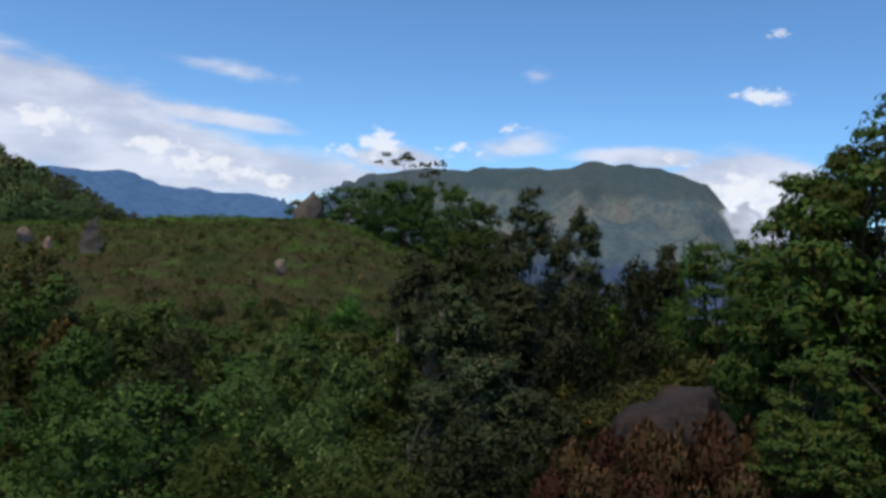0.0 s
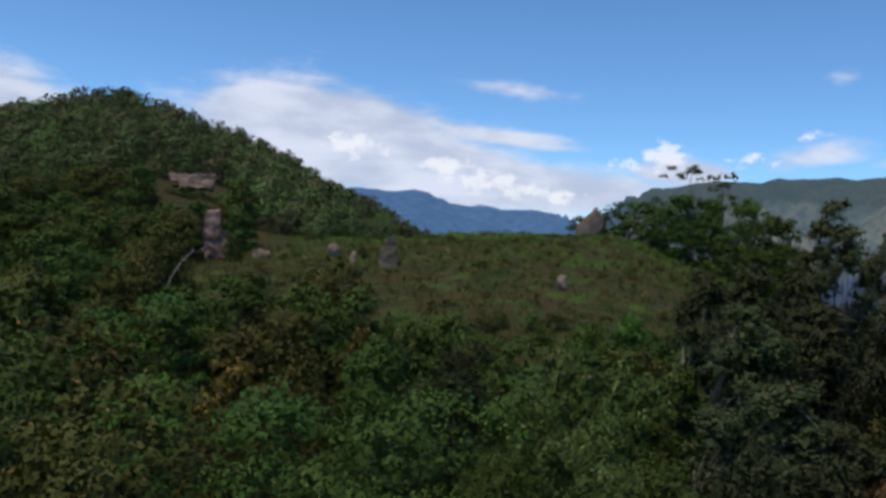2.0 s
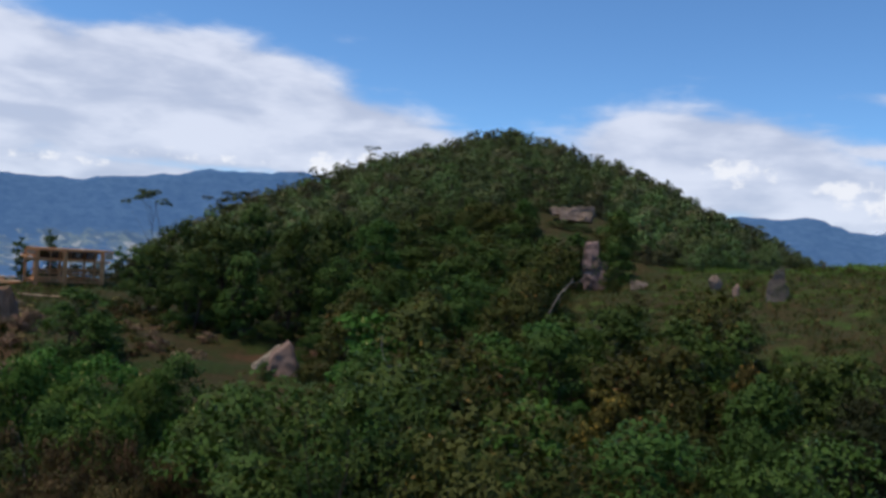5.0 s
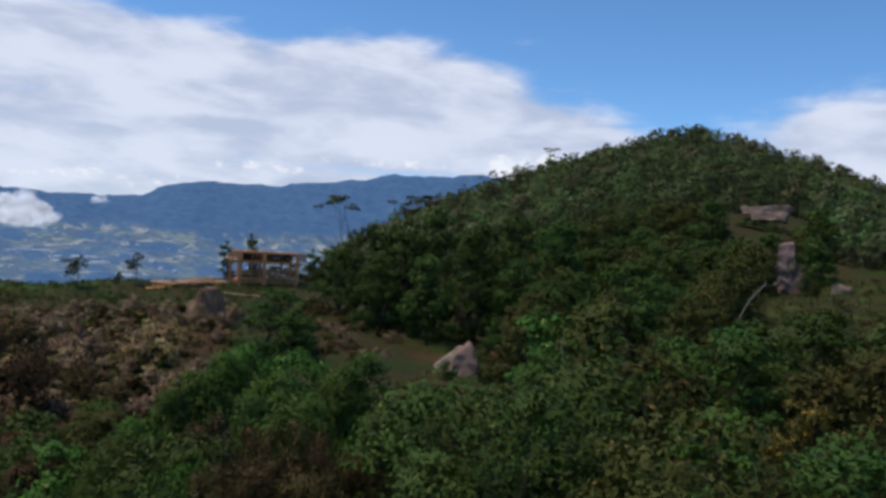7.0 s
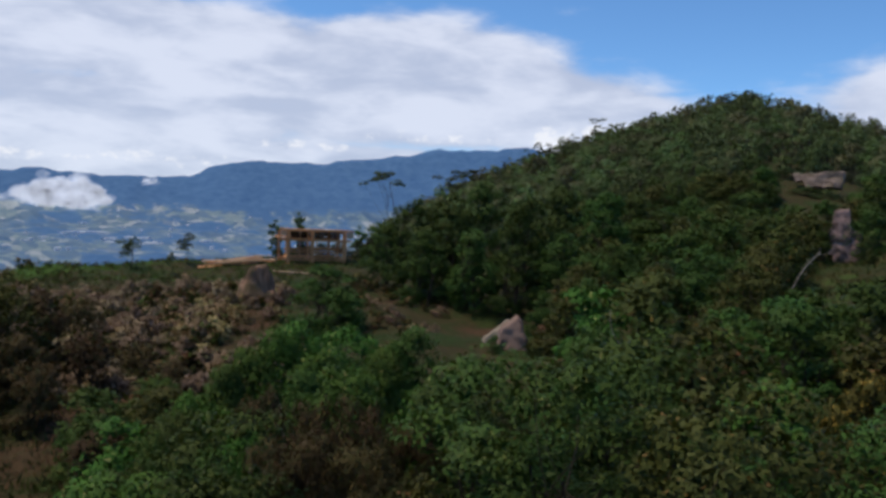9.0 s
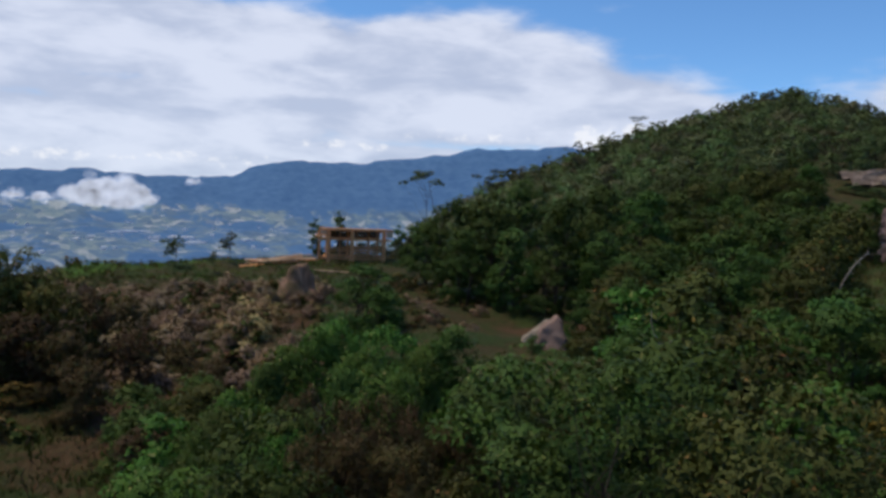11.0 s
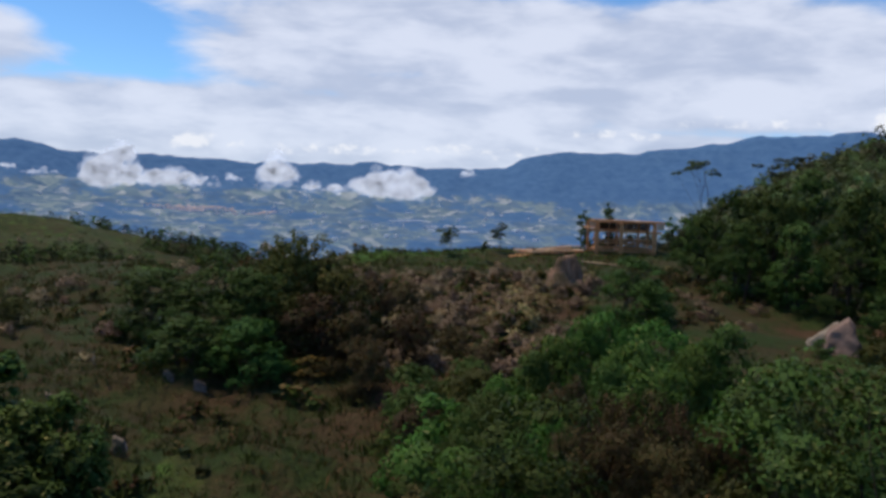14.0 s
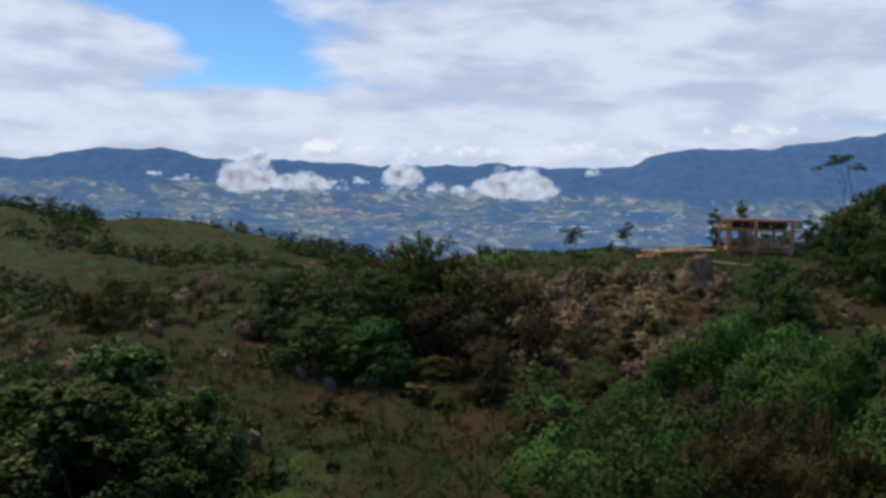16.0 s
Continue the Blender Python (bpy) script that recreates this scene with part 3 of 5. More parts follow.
def leaves(centres, normals, length, width, rng, droop=0.0, jitter=0.6, corners=4):
    """Leaf blades at the centres, facing roughly along the normals: four-cornered and slightly folded, or three-cornered far off."""
    n = len(centres)
    nn = normals + rng.normal(0, jitter, (n, 3))
    nn /= np.linalg.norm(nn, axis=1, keepdims=True) + 1e-9
    t = np.cross(nn, rng.normal(0, 1, (n, 3)))
    t /= np.linalg.norm(t, axis=1, keepdims=True) + 1e-9
    t[:, 2] -= droop
    s = np.cross(nn, t)
    L = (length * rng.uniform(0.6, 1.3, n))[:, None]
    W = (width * rng.uniform(0.6, 1.3, n))[:, None]
    if corners == 3:
        co = np.stack([centres - t * L * 0.4 + s * W * 0.5, centres - t * L * 0.5 - s * W * 0.5, centres + t * L * 0.5], 1)
    else:
        co = np.stack([centres - t * L * 0.5, centres - s * W * 0.5 - t * L * 0.05 + nn * W * 0.2, centres + t * L * 0.5, centres + s * W * 0.5 - t * L * 0.05 + nn * W * 0.2], 1)
    return co.reshape(-1, 3), np.arange(n * corners).reshape(n, corners)


def unit(v):
    return v / (np.linalg.norm(v, axis=-1, keepdims=True) + 1e-9)


def crown(clumps, count, length, width, rng, droop=0.0, jitter=0.6, inner=0.25, corners=4, sprays=15):
    """Leaves in tufts over the upper and outer sides of a set of clumps (x, y, z, radius, flatness)."""
    cl = np.asarray(clumps, float)
    w = cl[:, 3] ** 2
    pick = rng.choice(len(cl), count, p=w / w.sum())
    c = cl[pick]
    ways = rng.normal(0, 1, (len(cl), sprays, 3))
    ways[..., 2] = np.where(rng.random(ways.shape[:2]) < 0.8, np.abs(ways[..., 2]), ways[..., 2] * 0.6)
    ways = unit(ways)
    reach = rng.uniform(0.78, 1.0, (len(cl), sprays))
    k = rng.integers(0, sprays, count)
    spray = ways[pick, k]
    own = unit(rng.normal(0, 1, (count, 3)) + 0.75 * spray + np.array([0, 0, 0.35]))
    deep = rng.random(count) < inner
    r = c[:, 3:4]
    p = np.where(deep[:, None], spray * r * rng.uniform(0.4, 0.78, (count, 1)), spray * r * reach[pick, k][:, None] * 0.78 + own * r * 0.31 * rng.uniform(0.75, 1.12, (count, 1)))
    p = c[:, :3] + p * np.stack([np.ones(count), np.ones(count), c[:, 4]], 1)
    big = np.where(deep, 1.5, 1.0)
    co, faces = leaves(p, own + np.array([0, 0, 0.5]), length * big, width * big, rng, droop, jitter, corners)
    # shading follows the tuft, the clump and the whole crown, a little the leaf itself
    blade = unit(np.cross(co[1::corners] - co[0::corners], co[2::corners] - co[1::corners]))
    out = unit(p - cl[:, :3].mean(0) * (1, 1, 0.6))
    soft = unit(SOFT * (0.45 * own + 0.4 * spray + 0.55 * out) + (1 - SOFT) * blade)
    return co, faces, np.repeat(soft, corners, 0)


def tube(points, radii, sides=6):
    """A tapered limb along points."""
    P = [Vector(p) for p in points]
    co, faces = [], []
    for i, p in enumerate(P):
        d = (P[min(i + 1, len(P) - 1)] - P[max(i - 1, 0)]).normalized()
        u = d.orthogonal().normalized()
        v = d.cross(u)
        for k in range(sides):
            a = 2 * math.pi * k / sides
            co.append(p + (u * math.cos(a) + v * math.sin(a)) * radii[i])
    for i in range(len(P) - 1):
        for k in range(sides):
            a, b = i * sides + k, i * sides + (k + 1) % sides
            faces.append((a, b, b + sides, a + sides))
    return co, faces


def join(pieces):
    co, faces, base = [], [], 0
    for c, f in pieces:
        c, f = np.asarray(c, float).reshape(-1, 3), np.asarray(f, int).reshape(-1, 4)
        co.append(c), faces.append(f + base)
        base += len(c)
    return np.concatenate(co), np.concatenate(faces)


def mesh_of(name, co, faces, mat, smooth=False):
    me = bpy.data.meshes.new(name)
    fast_mesh(me, co, faces)
    me.materials.append(mat)
    if smooth:
        me.polygons.foreach_set("use_smooth", np.ones(len(faces), bool))
    return me


def part(name, me, parent, label=""):
    ob = new(name, me)
    ob.parent = parent
    return tagged(ob, label) if label else ob


def limb(a, b, r0, r1, rng, bend=0.12, n=5, sides=6):
    a, b = np.array(a, float), np.array(b, float)
    L = np.linalg.norm(b - a)
    off = rng.normal(0, bend * L, 3)
    pts = [a + (b - a) * s + off * math.sin(math.pi * s) for s in np.linspace(0, 1, n)]
    return tube(pts, list(np.linspace(r0, r1, n)), sides)


def plant(name, trunks, clumps, count, leaf, size, rng, bark=BARK, droop=0.0, jitter=0.6, inner=0.25, girth=0.06, limbs=1.0, corners=4):
    """A thing: an Empty at the base with trunk and crown under it."""
    base = new(name)
    base.empty_display_size = 0.2
    wood = []
    cl = list(clumps)
    for i, (x, y, top) in enumerate(trunks):
        wood.append(limb((x * 0.3, y * 0.3, -0.35), (x, y, top), girth, girth * 0.45, rng, 0.06, 5, 6))
    for c in cl:
        if rng.random() < limbs:
            x, y, top = trunks[int(rng.integers(len(trunks)))]
            s = rng.uniform(0.5, 0.95)
            wood.append(limb((x * (0.3 + 0.7 * s), y * (0.3 + 0.7 * s), top * s), (c[0], c[1], c[2] + 0.2 * c[3]), girth * 0.3, girth * 0.1, rng, 0.1, 4, 4))
    part("trunk", mesh_of(name + "_trunk", *join(wood), bark, True), base)
    co, faces, soft = crown(cl, count, size[0], size[1], rng, droop, jitter, inner, corners)
    me = mesh_of(name + "_crown", co, faces, LEAF[leaf])
    lean(me, soft)
    part("crown", me, base)
    return base


def round_clumps(rng, n, wide, high, low, flat=0.75, size=(0.28, 0.45)):
    """Clumps filling a dome: half width wide, from height low to high."""
    out = []
    for i in range(n):
        a, s = rng.uniform(0, 6.283), rng.uniform(0, 1)
        h = low + (high - low) * s
        reach = wide * math.sqrt(max(0.05, 1 - s ** 2.2)) * math.sqrt(rng.uniform(0.15, 1)) * 0.8
        rad = wide * rng.uniform(*size) * (1 - 0.3 * s)
        out.append((reach * math.cos(a), reach * math.sin(a), h - rad * 0.4, rad, flat))
    return out


KINDS = {}


def kind(key, count=3, near=False, **kw):
    """Patterns of one kind of plant; near: also a finer-leaved form for those beside the path and a coarser one far off."""
    for ending, more, scale, corners in (("", 1.45, 0.89, 3), (" near", 2.3, 0.585, 3), (" far", 1.0, 1.1, 3)) if near else (("", 1.0, 1.0, kw.pop("corners", 4)),):
        form = dict(kw, corners=corners, leafn=int(kw["leafn"] * more), size=(kw["size"][0] * scale, kw["size"][1] * scale))
        KINDS[key + ending] = [build(key, np.random.default_rng(1000 + 37 * i + sum(map(ord, key))), **form) for i in range(count)]


def build(key, rng, name, leaf, leafn, size, wide=1.0, high=2.0, low=0.5, n=16, trunks=3, spread=0.3, girth=0.05, bark=BARK, flat=0.75, csize=(0.38, 0.6), inner=0.28, droop=0.0, jitter=0.36, label="", category="", group="", limbs=0.6, corners=4):
    tr = [(spread * math.cos(6.283 * (i + rng.random() * 0.6) / trunks) * wide, spread * math.sin(6.283 * (i + rng.random() * 0.6) / trunks) * wide, high * rng.uniform(*((0.6, 0.85) if low > 0.3 * high or bark is PALE_BARK else (0.4, 0.6)))) for i in range(trunks)]
    ob = plant(name, tr, round_clumps(rng, n, wide, high, low, flat, csize), leafn, leaf, size, rng, bark, droop, jitter, inner, girth, limbs, corners)
    ob["h"], ob["w"] = high, wide
    tagged(ob, label, category, group)
    return ob


def put(key, az, r, high, wide=None, turn=None, sink=0.05, z=None, variant=None, label="", group=""):
    """Sets a plant of that kind on the ground, with that height and half width."""
    if key + " far" in KINDS and high < 1.15:
        key += " far"
    elif key + " far" in KINDS:
        key += " near" if r < 15.5 else " far" if r > 26 else ""
    ob = KINDS[key][int(RNG.integers(len(KINDS[key]))) if variant is None else variant]
    p = foot(az, r, sink)
    if z is not None:
        p.z = z
    k = high / ob["h"]
    kw = k if wide is None else wide / ob["w"]
    m = Matrix.Translation(p) @ Matrix.Rotation(RNG.uniform(0, 6.283) if turn is None else turn, 4, "Z") @ Matrix.Diagonal((kw, kw, k, 1))
    c = copy_thing(ob, m)
    PLACED.append((p.x, p.y, (wide or ob["w"] * k)))
    if label or group:
        tagged(c, label, "", group)
    return c


PLACED = []
kind("shrub_green", 4, near=True, name="shrub", leaf="green", leafn=2600, size=(0.15, 0.085), wide=1.5, high=2.6, low=0.1, n=20, girth=0.03, label="dense green broad-leaved shrub in the thicket", category="shrub", group="shrubs of the thicket")
kind("shrub_bright", 3, near=True, name="shrub", leaf="bright", leafn=2400, size=(0.155, 0.09), wide=1.4, high=2.4, low=0.1, n=17, girth=0.03, label="fresh light-green broad-leaved shrub in the thicket", category="shrub", group="shrubs of the thicket")
kind("shrub_deep", 3, near=True, name="shrub", leaf="deep", leafn=2600, size=(0.14, 0.08), wide=1.5, high=2.6, low=0.1, n=19, girth=0.03, label="dark green leafy shrub in the thicket", category="shrub", group="shrubs of the thicket")
kind("shrub_brown", 3, near=True, name="shrub", leaf="brown", leafn=3200, size=(0.13, 0.055), wide=1.3, high=2.0, low=0.1, n=22, jitter=0.5, girth=0.03, label="brownish half-bare shrub with thin twigs", category="shrub", group="shrubs of the thicket")
kind("shrub_olive", 3, near=True, name="shrub", leaf="olive", leafn=2300, size=(0.15, 0.07), wide=1.4, high=2.3, low=0.1, n=22, girth=0.03, label="olive green shrub with rusty leaves", category="shrub", group="shrubs of the thicket")
kind("shrub_dusk", 3, near=True, name="shrub", leaf="dusk", leafn=2500, size=(0.14, 0.075), wide=1.4, high=2.4, low=0.1, n=20, girth=0.03, label="dark olive shrub with small dull leaves", category="shrub", group="shrubs of the thicket")
kind("shrub_yellow", 2, near=True, name="flowering_shrub", leaf="yellow", leafn=2200, size=(0.14, 0.07), wide=1.1, high=1.8, low=0.2, n=16, girth=0.03, label="shrub covered in ochre yellow blossom and seed heads", category="shrub", group="shrubs of the thicket")
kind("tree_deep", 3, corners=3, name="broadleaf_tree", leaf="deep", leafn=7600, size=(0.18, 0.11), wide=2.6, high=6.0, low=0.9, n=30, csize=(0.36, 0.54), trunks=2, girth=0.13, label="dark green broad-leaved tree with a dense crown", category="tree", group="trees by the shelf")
kind("tree_green", 3, corners=3, name="broadleaf_tree", leaf="green", leafn=7600, size=(0.18, 0.11), wide=2.6, high=5.5, low=0.9, n=28, csize=(0.36, 0.54), trunks=2, girth=0.13, label="green broad-leaved tree with a rounded lumpy crown", category="tree", group="trees by the shelf")
kind("tree_grey", 3, name="slender_tree", leaf="grey", leafn=17000, corners=3, size=(0.115, 0.05), wide=1.1, high=6.0, low=0.8, n=56, trunks=2, spread=0.6, girth=0.055, bark=PALE_BARK, inner=0.4, jitter=0.9, flat=0.95, csize=(0.38, 0.62), label="slender open tree with pale stems and small grey-green leaves", category="tree", group="slender pale-stemmed trees")
kind("tree_open", 2, name="slender_tree", leaf="grey", leafn=7500, corners=3, size=(0.115, 0.05), wide=0.95, high=7.6, low=4.7, n=34, trunks=3, spread=0.5, girth=0.045, bark=PALE_BARK, inner=0.4, jitter=0.9, flat=0.95, csize=(0.36, 0.62), label="slender tree with bare pale stems under a small grey-green crown", category="tree", group="slender pale-stemmed trees")
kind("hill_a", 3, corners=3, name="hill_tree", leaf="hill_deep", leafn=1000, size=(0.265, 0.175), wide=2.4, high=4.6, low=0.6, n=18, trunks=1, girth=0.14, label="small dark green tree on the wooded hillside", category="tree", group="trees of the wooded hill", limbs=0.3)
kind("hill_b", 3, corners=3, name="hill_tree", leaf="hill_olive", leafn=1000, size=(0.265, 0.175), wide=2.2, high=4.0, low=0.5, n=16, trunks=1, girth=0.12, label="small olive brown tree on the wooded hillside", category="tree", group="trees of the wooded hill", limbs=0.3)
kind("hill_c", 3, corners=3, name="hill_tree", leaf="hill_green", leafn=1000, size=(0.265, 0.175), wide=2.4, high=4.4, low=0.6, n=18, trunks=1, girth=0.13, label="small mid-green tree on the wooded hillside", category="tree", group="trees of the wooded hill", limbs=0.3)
kind("heath", 3, name="heath_bush", leaf="heath", leafn=520, corners=3, size=(0.13, 0.06), wide=0.7, high=0.7, low=0.1, n=10, limbs=0.2, trunks=2, girth=0.02, jitter=1.0, label="low brown and mauve heath bush on the bank", category="bush", group="heath bushes on the bank")
kind("straw", 2, name="bracken_clump", leaf="straw", leafn=420, corners=3, size=(0.22, 0.045), wide=0.6, high=0.8, low=0.1, n=10, limbs=0.2, trunks=2, girth=0.015, jitter=0.9, label="dry straw-coloured bracken on the bank", category="bracken", group="bracken on the bank")
kind("low_green", 3, name="low_bush", leaf="grass", leafn=160, size=(0.21, 0.11), wide=0.6, high=0.6, low=0.1, n=10, limbs=0.2, trunks=2, girth=0.015, label="low green bush in the rough grass", category="bush", group="low bushes in the grass")


def free(x, y, gap):
    return all((x - a) ** 2 + (y - b) ** 2 > (gap + 0.45 * w) ** 2 for a, b, w in PLACED)


def scatter(keys, weights, az, r, count, high, spacing, tries=12, keep=None):
    global RNG
    RNG = np.random.default_rng(int(1000 * (az[0] + 90) + 10 * r[0] + count))
    made = 0
    w = np.array(weights, float) / sum(weights)
    for _ in range(count * tries):
        if made >= count:
            break
        a, q = RNG.uniform(*az), math.sqrt(RNG.uniform(r[0] ** 2, r[1] ** 2))
        x, y = xy(a, q)
        if (keep and not keep(a, q)) or not free(x, y, spacing):
            continue
        h = RNG.uniform(*high)
        if abs(a - 56.1) < 2.2 + math.degrees(math.atan(1.5 / q)) and q < 36:
            # only low growth grows round the pale stones
            h = min(h, EYE.z - q * math.tan(radians(9.0)) - foot(a, q).z)
            if h < 0.25:
                continue
        put(keys[int(RNG.choice(len(keys), p=w))], a, q, h)
        made += 1
    return made


def tiers(name, leaf, leafn, size, rng, high, wide, low, layers, label, category, group="", bark=BARK, girth=0.1, trunk_top=None):
    """A tree with flat spreading layers of foliage on a bare stem."""
    cl = []
    for i in range(layers):
        s = (i + 0.5) / layers
        h = low + (high - low) * s
        for _ in range(int(rng.integers(6, 9))):
            a, q = rng.uniform(0, 6.283), wide * rng.uniform(0.3, 1.0) * (1.1 - 0.5 * s)
            cl.append((q * math.cos(a), q * math.sin(a), h + rng.normal(0, 0.1 * (high - low)), wide * rng.uniform(0.12, 0.24), 0.55))
    ob = plant(name, [(0, 0, trunk_top or high * 0.93)], cl, leafn, leaf, size, rng, bark, inner=0.1, girth=girth)
    ob["h"], ob["w"] = high, wide
    return tagged(ob, label, category, group)


g = np.random.default_rng(77)
KINDS["lone"] = [tiers("lone_tree", "grey", 1100, (0.2, 0.1), g, 9.0, 3.0, 7.7, 2, "tall thin tree with a flat open crown on a bare stem", "tree", "tall thin-crowned trees", BARK, 0.05) for _ in range(4)]
kind("big_right", 3, name="spreading_tree", leaf="tips", leafn=34000, corners=3, size=(0.135, 0.085), wide=3.2, high=8.0, low=0.2, n=100, trunks=2, girth=0.16, flat=0.5, csize=(0.25, 0.4), label="large leafy tree with tiered boughs and yellowish tips", category="tree", group="leafy trees beside the boulder")
kind("rust", 2, name="bracken_bush", leaf="rust", leafn=3600, corners=3, size=(0.12, 0.045), wide=0.9, high=1.1, low=0.1, n=16, trunks=3, girth=0.02, jitter=0.8, label="rust-brown dead bracken over the boulder's foot", category="bracken", group="rusty bracken round the boulder")
kind("conifer", 2, name="conifer", leaf="deep", leafn=900, size=(0.24, 0.06), wide=0.8, high=3.4, low=0.5, n=20, trunks=1, spread=0.0, girth=0.06, droop=0.5, label="small dark conifer on the edge of the shelf", category="conifer", group="small trees on the edge")
kind("sapling", 3, name="sapling", leaf="grey", leafn=420, size=(0.16, 0.08), wide=0.8, high=2.0, low=0.8, n=10, trunks=1, spread=0.1, girth=0.03, inner=0.1, label="thin sapling with an airy crown on the brow", category="sapling", group="small trees on the edge")
kind("mound", 3, near=True, name="thicket_tree", leaf="green", leafn=4000, size=(0.16, 0.095), wide=2.0, high=3.6, low=0.2, n=34, trunks=3, girth=0.05, csize=(0.34, 0.54), label="rounded green thicket tree with glossy leaves", category="tree", group="thicket trees in the dell")
kind("mound_bright", 2, near=True, name="thicket_tree", leaf="bright", leafn=4000, size=(0.16, 0.095), wide=2.0, high=3.4, low=0.2, n=34, trunks=3, girth=0.05, csize=(0.34, 0.54), label="rounded fresh green thicket tree with pale leaf tips", category="tree", group="thicket trees in the dell")
kind("mound_pale", 2, near=True, name="thicket_tree", leaf="pale", leafn=4000, size=(0.16, 0.095), wide=2.0, high=3.6, low=0.2, n=34, trunks=3, girth=0.05, csize=(0.34, 0.54), label="rounded pale green thicket tree with yellowish leaf tips", category="tree", group="thicket trees in the dell")
kind("mound_olive", 2, near=True, name="thicket_tree", leaf="olive", leafn=3800, size=(0.15, 0.08), wide=2.0, high=3.4, low=0.2, n=32, trunks=3, girth=0.05, csize=(0.34, 0.54), jitter=0.5, label="rounded olive-brown thicket tree", category="tree", group="thicket trees in the dell")
kind("mound_deep", 2, near=True, name="thicket_tree", leaf="deep", leafn=4000, size=(0.16, 0.095), wide=2.0, high=3.6, low=0.2, n=34, trunks=3, girth=0.05, csize=(0.34, 0.54), label="rounded dark green thicket tree", category="tree", group="thicket trees in the dell")

kind("mound_dusk", 2, near=True, name="thicket_tree", leaf="dusk", leafn=4000, size=(0.15, 0.08), wide=2.0, high=3.4, low=0.2, n=32, trunks=3, girth=0.05, csize=(0.34, 0.54), jitter=0.5, label="dark olive thicket tree with dull leaves", category="tree", group="thicket trees in the dell")

kind("leafy_bush", 2, name="leafy_bush", leaf="broad", leafn=10500, size=(0.14, 0.085), wide=1.6, high=3.6, low=0.1, n=40, trunks=3, girth=0.04, flat=0.95, csize=(0.3, 0.46), inner=0.3, limbs=0.3, label="dense bush with broad glossy leaves and pale tips", category="bush", group="leafy bushes below the knoll")


def meets(az, el, near=8.0, far=230.0):
    """How far off the line of sight at that elevation meets the ground."""
    r = np.arange(near, far, 0.25)
    a = math.radians(az)
    z = ground_z(-math.sin(a) * r, math.cos(a) * r) - EYE.z
    hit = np.nonzero(z >= r * math.tan(radians(el)))[0]
    return float(r[hit[0]]) if len(hit) else far


def stand(key, az, r, top, half, sink=0.1, **kw):
    """A plant whose top stands at that elevation above the eye's level, half degrees wide to each side."""
    p = foot(az, r)
    high = EYE.z + r * math.tan(radians(top)) - p.z + sink
    return put(key, az, r, max(high, 0.3), r * math.tan(radians(half)), sink=sink, **kw)


# -- beside the boulder: leafy trees, open grey trees --
stand("big_right", -30.5, 14.0, 11.4, 11.0, turn=0.4, variant=0)
stand("big_right", -23.8, 16.0, 5.8, 7.0, turn=2.0, variant=1)
stand("big_right", -18.2, 21.0, 1.2, 4.6, turn=4.0, variant=2)
stand("big_right", -27.0, 15.2, 8.0, 6.5, turn=1.1, variant=2)
stand("big_right", -24.5, 11.0, -6.0, 6.5, turn=3.0, variant=1)
stand("big_right", -25.6, 15.6, 7.4, 4.6, turn=5.0, variant=0)
stand("big_right", -22.4, 17.0, 4.0, 4.0, turn=0.9, variant=1)
stand("tree_open", -6.2, 25.0, 4.8, 1.9, turn=0.3, variant=0)
stand("tree_open", -9.6, 25.5, 3.2, 1.5, turn=1.5, variant=1)
stand("tree_grey", -8.2, 26.0, 0.9, 1.8, turn=2.5, variant=1)
stand("tree_grey", -4.4, 24.5, 1.0, 2.2, turn=0.8, variant=0)
stand("mound_dusk", -13.6, 23.0, -0.3, 2.6)
stand("tree_grey", -15.4, 24.0, 0.9, 2.0, turn=0.9, variant=0)
stand("mound_deep", -16.8, 23.0, 1.6, 2.4)
stand("tree_grey", -1.2, 24.0, -0.2, 2.6, turn=3.3, variant=2)
stand("tree_grey", 1.6, 22.0, -0.8, 2.6, turn=5.2, variant=1)
stand("tree_grey", -1.4, 18.0, -2.6, 3.6, turn=2.2, variant=0)
stand("tree_grey", -5.2, 19.0, -2.4, 3.6, turn=4.2, variant=2)
stand("mound_dusk", -9.4, 22.0, -2.0, 4.2)
stand("mound_dusk", -13.2, 25.0, -1.0, 4.0)
stand("mound_dusk", -9.0, 17.0, -5.2, 4.5)
stand("tree_grey", -3.6, 14.0, -7.6, 4.2, turn=1.9, variant=1)
stand("tree_grey", 0.2, 13.2, -9.6, 3.4, turn=0.2, variant=2)
stand("tree_grey", -7.4, 13.6, -9.4, 3.2, turn=2.9, variant=0)
stand("mound_dusk", -7.4, 28.0, -1.3, 3.0)
stand("mound_dusk", -10.8, 28.0, -0.9, 3.0)
stand("mound_olive", -13.6, 28.0, -0.8, 2.6)
stand("mound_dusk", -4.2, 28.0, -1.2, 2.6)
stand("mound_dusk", -14.5, 19.0, -4.4, 3.6)
stand("shrub_bright", -11.3, 23.5, -2.9, 2.0)
# -- behind the shoulder --
for az, r, top, half in ((9.2, 80, 3.0, 2.2), (7.2, 78, 3.7, 2.3), (5.2, 76, 4.3, 2.4), (3.0, 75, 4.6, 2.4), (1.0, 73, 4.5, 2.4), (-0.8, 71, 4.1, 2.3), (-2.4, 69, 3.4, 2.2), (0.4, 67, 2.0, 1.8), (-1.7, 65, 1.3, 1.9), (-3.4, 64, 1.6, 1.8), (2.6, 69, 2.9, 1.8), (4.8, 71, 3.1, 1.7)):
    stand(("tree_deep", "tree_green", "tree_deep")[int(az * 10) % 3], az, r, top, half)
stand("lone", 2.9, 74, 6.3, 2.0, variant=0)
stand("lone", 0.9, 76, 5.8, 1.4, variant=1)
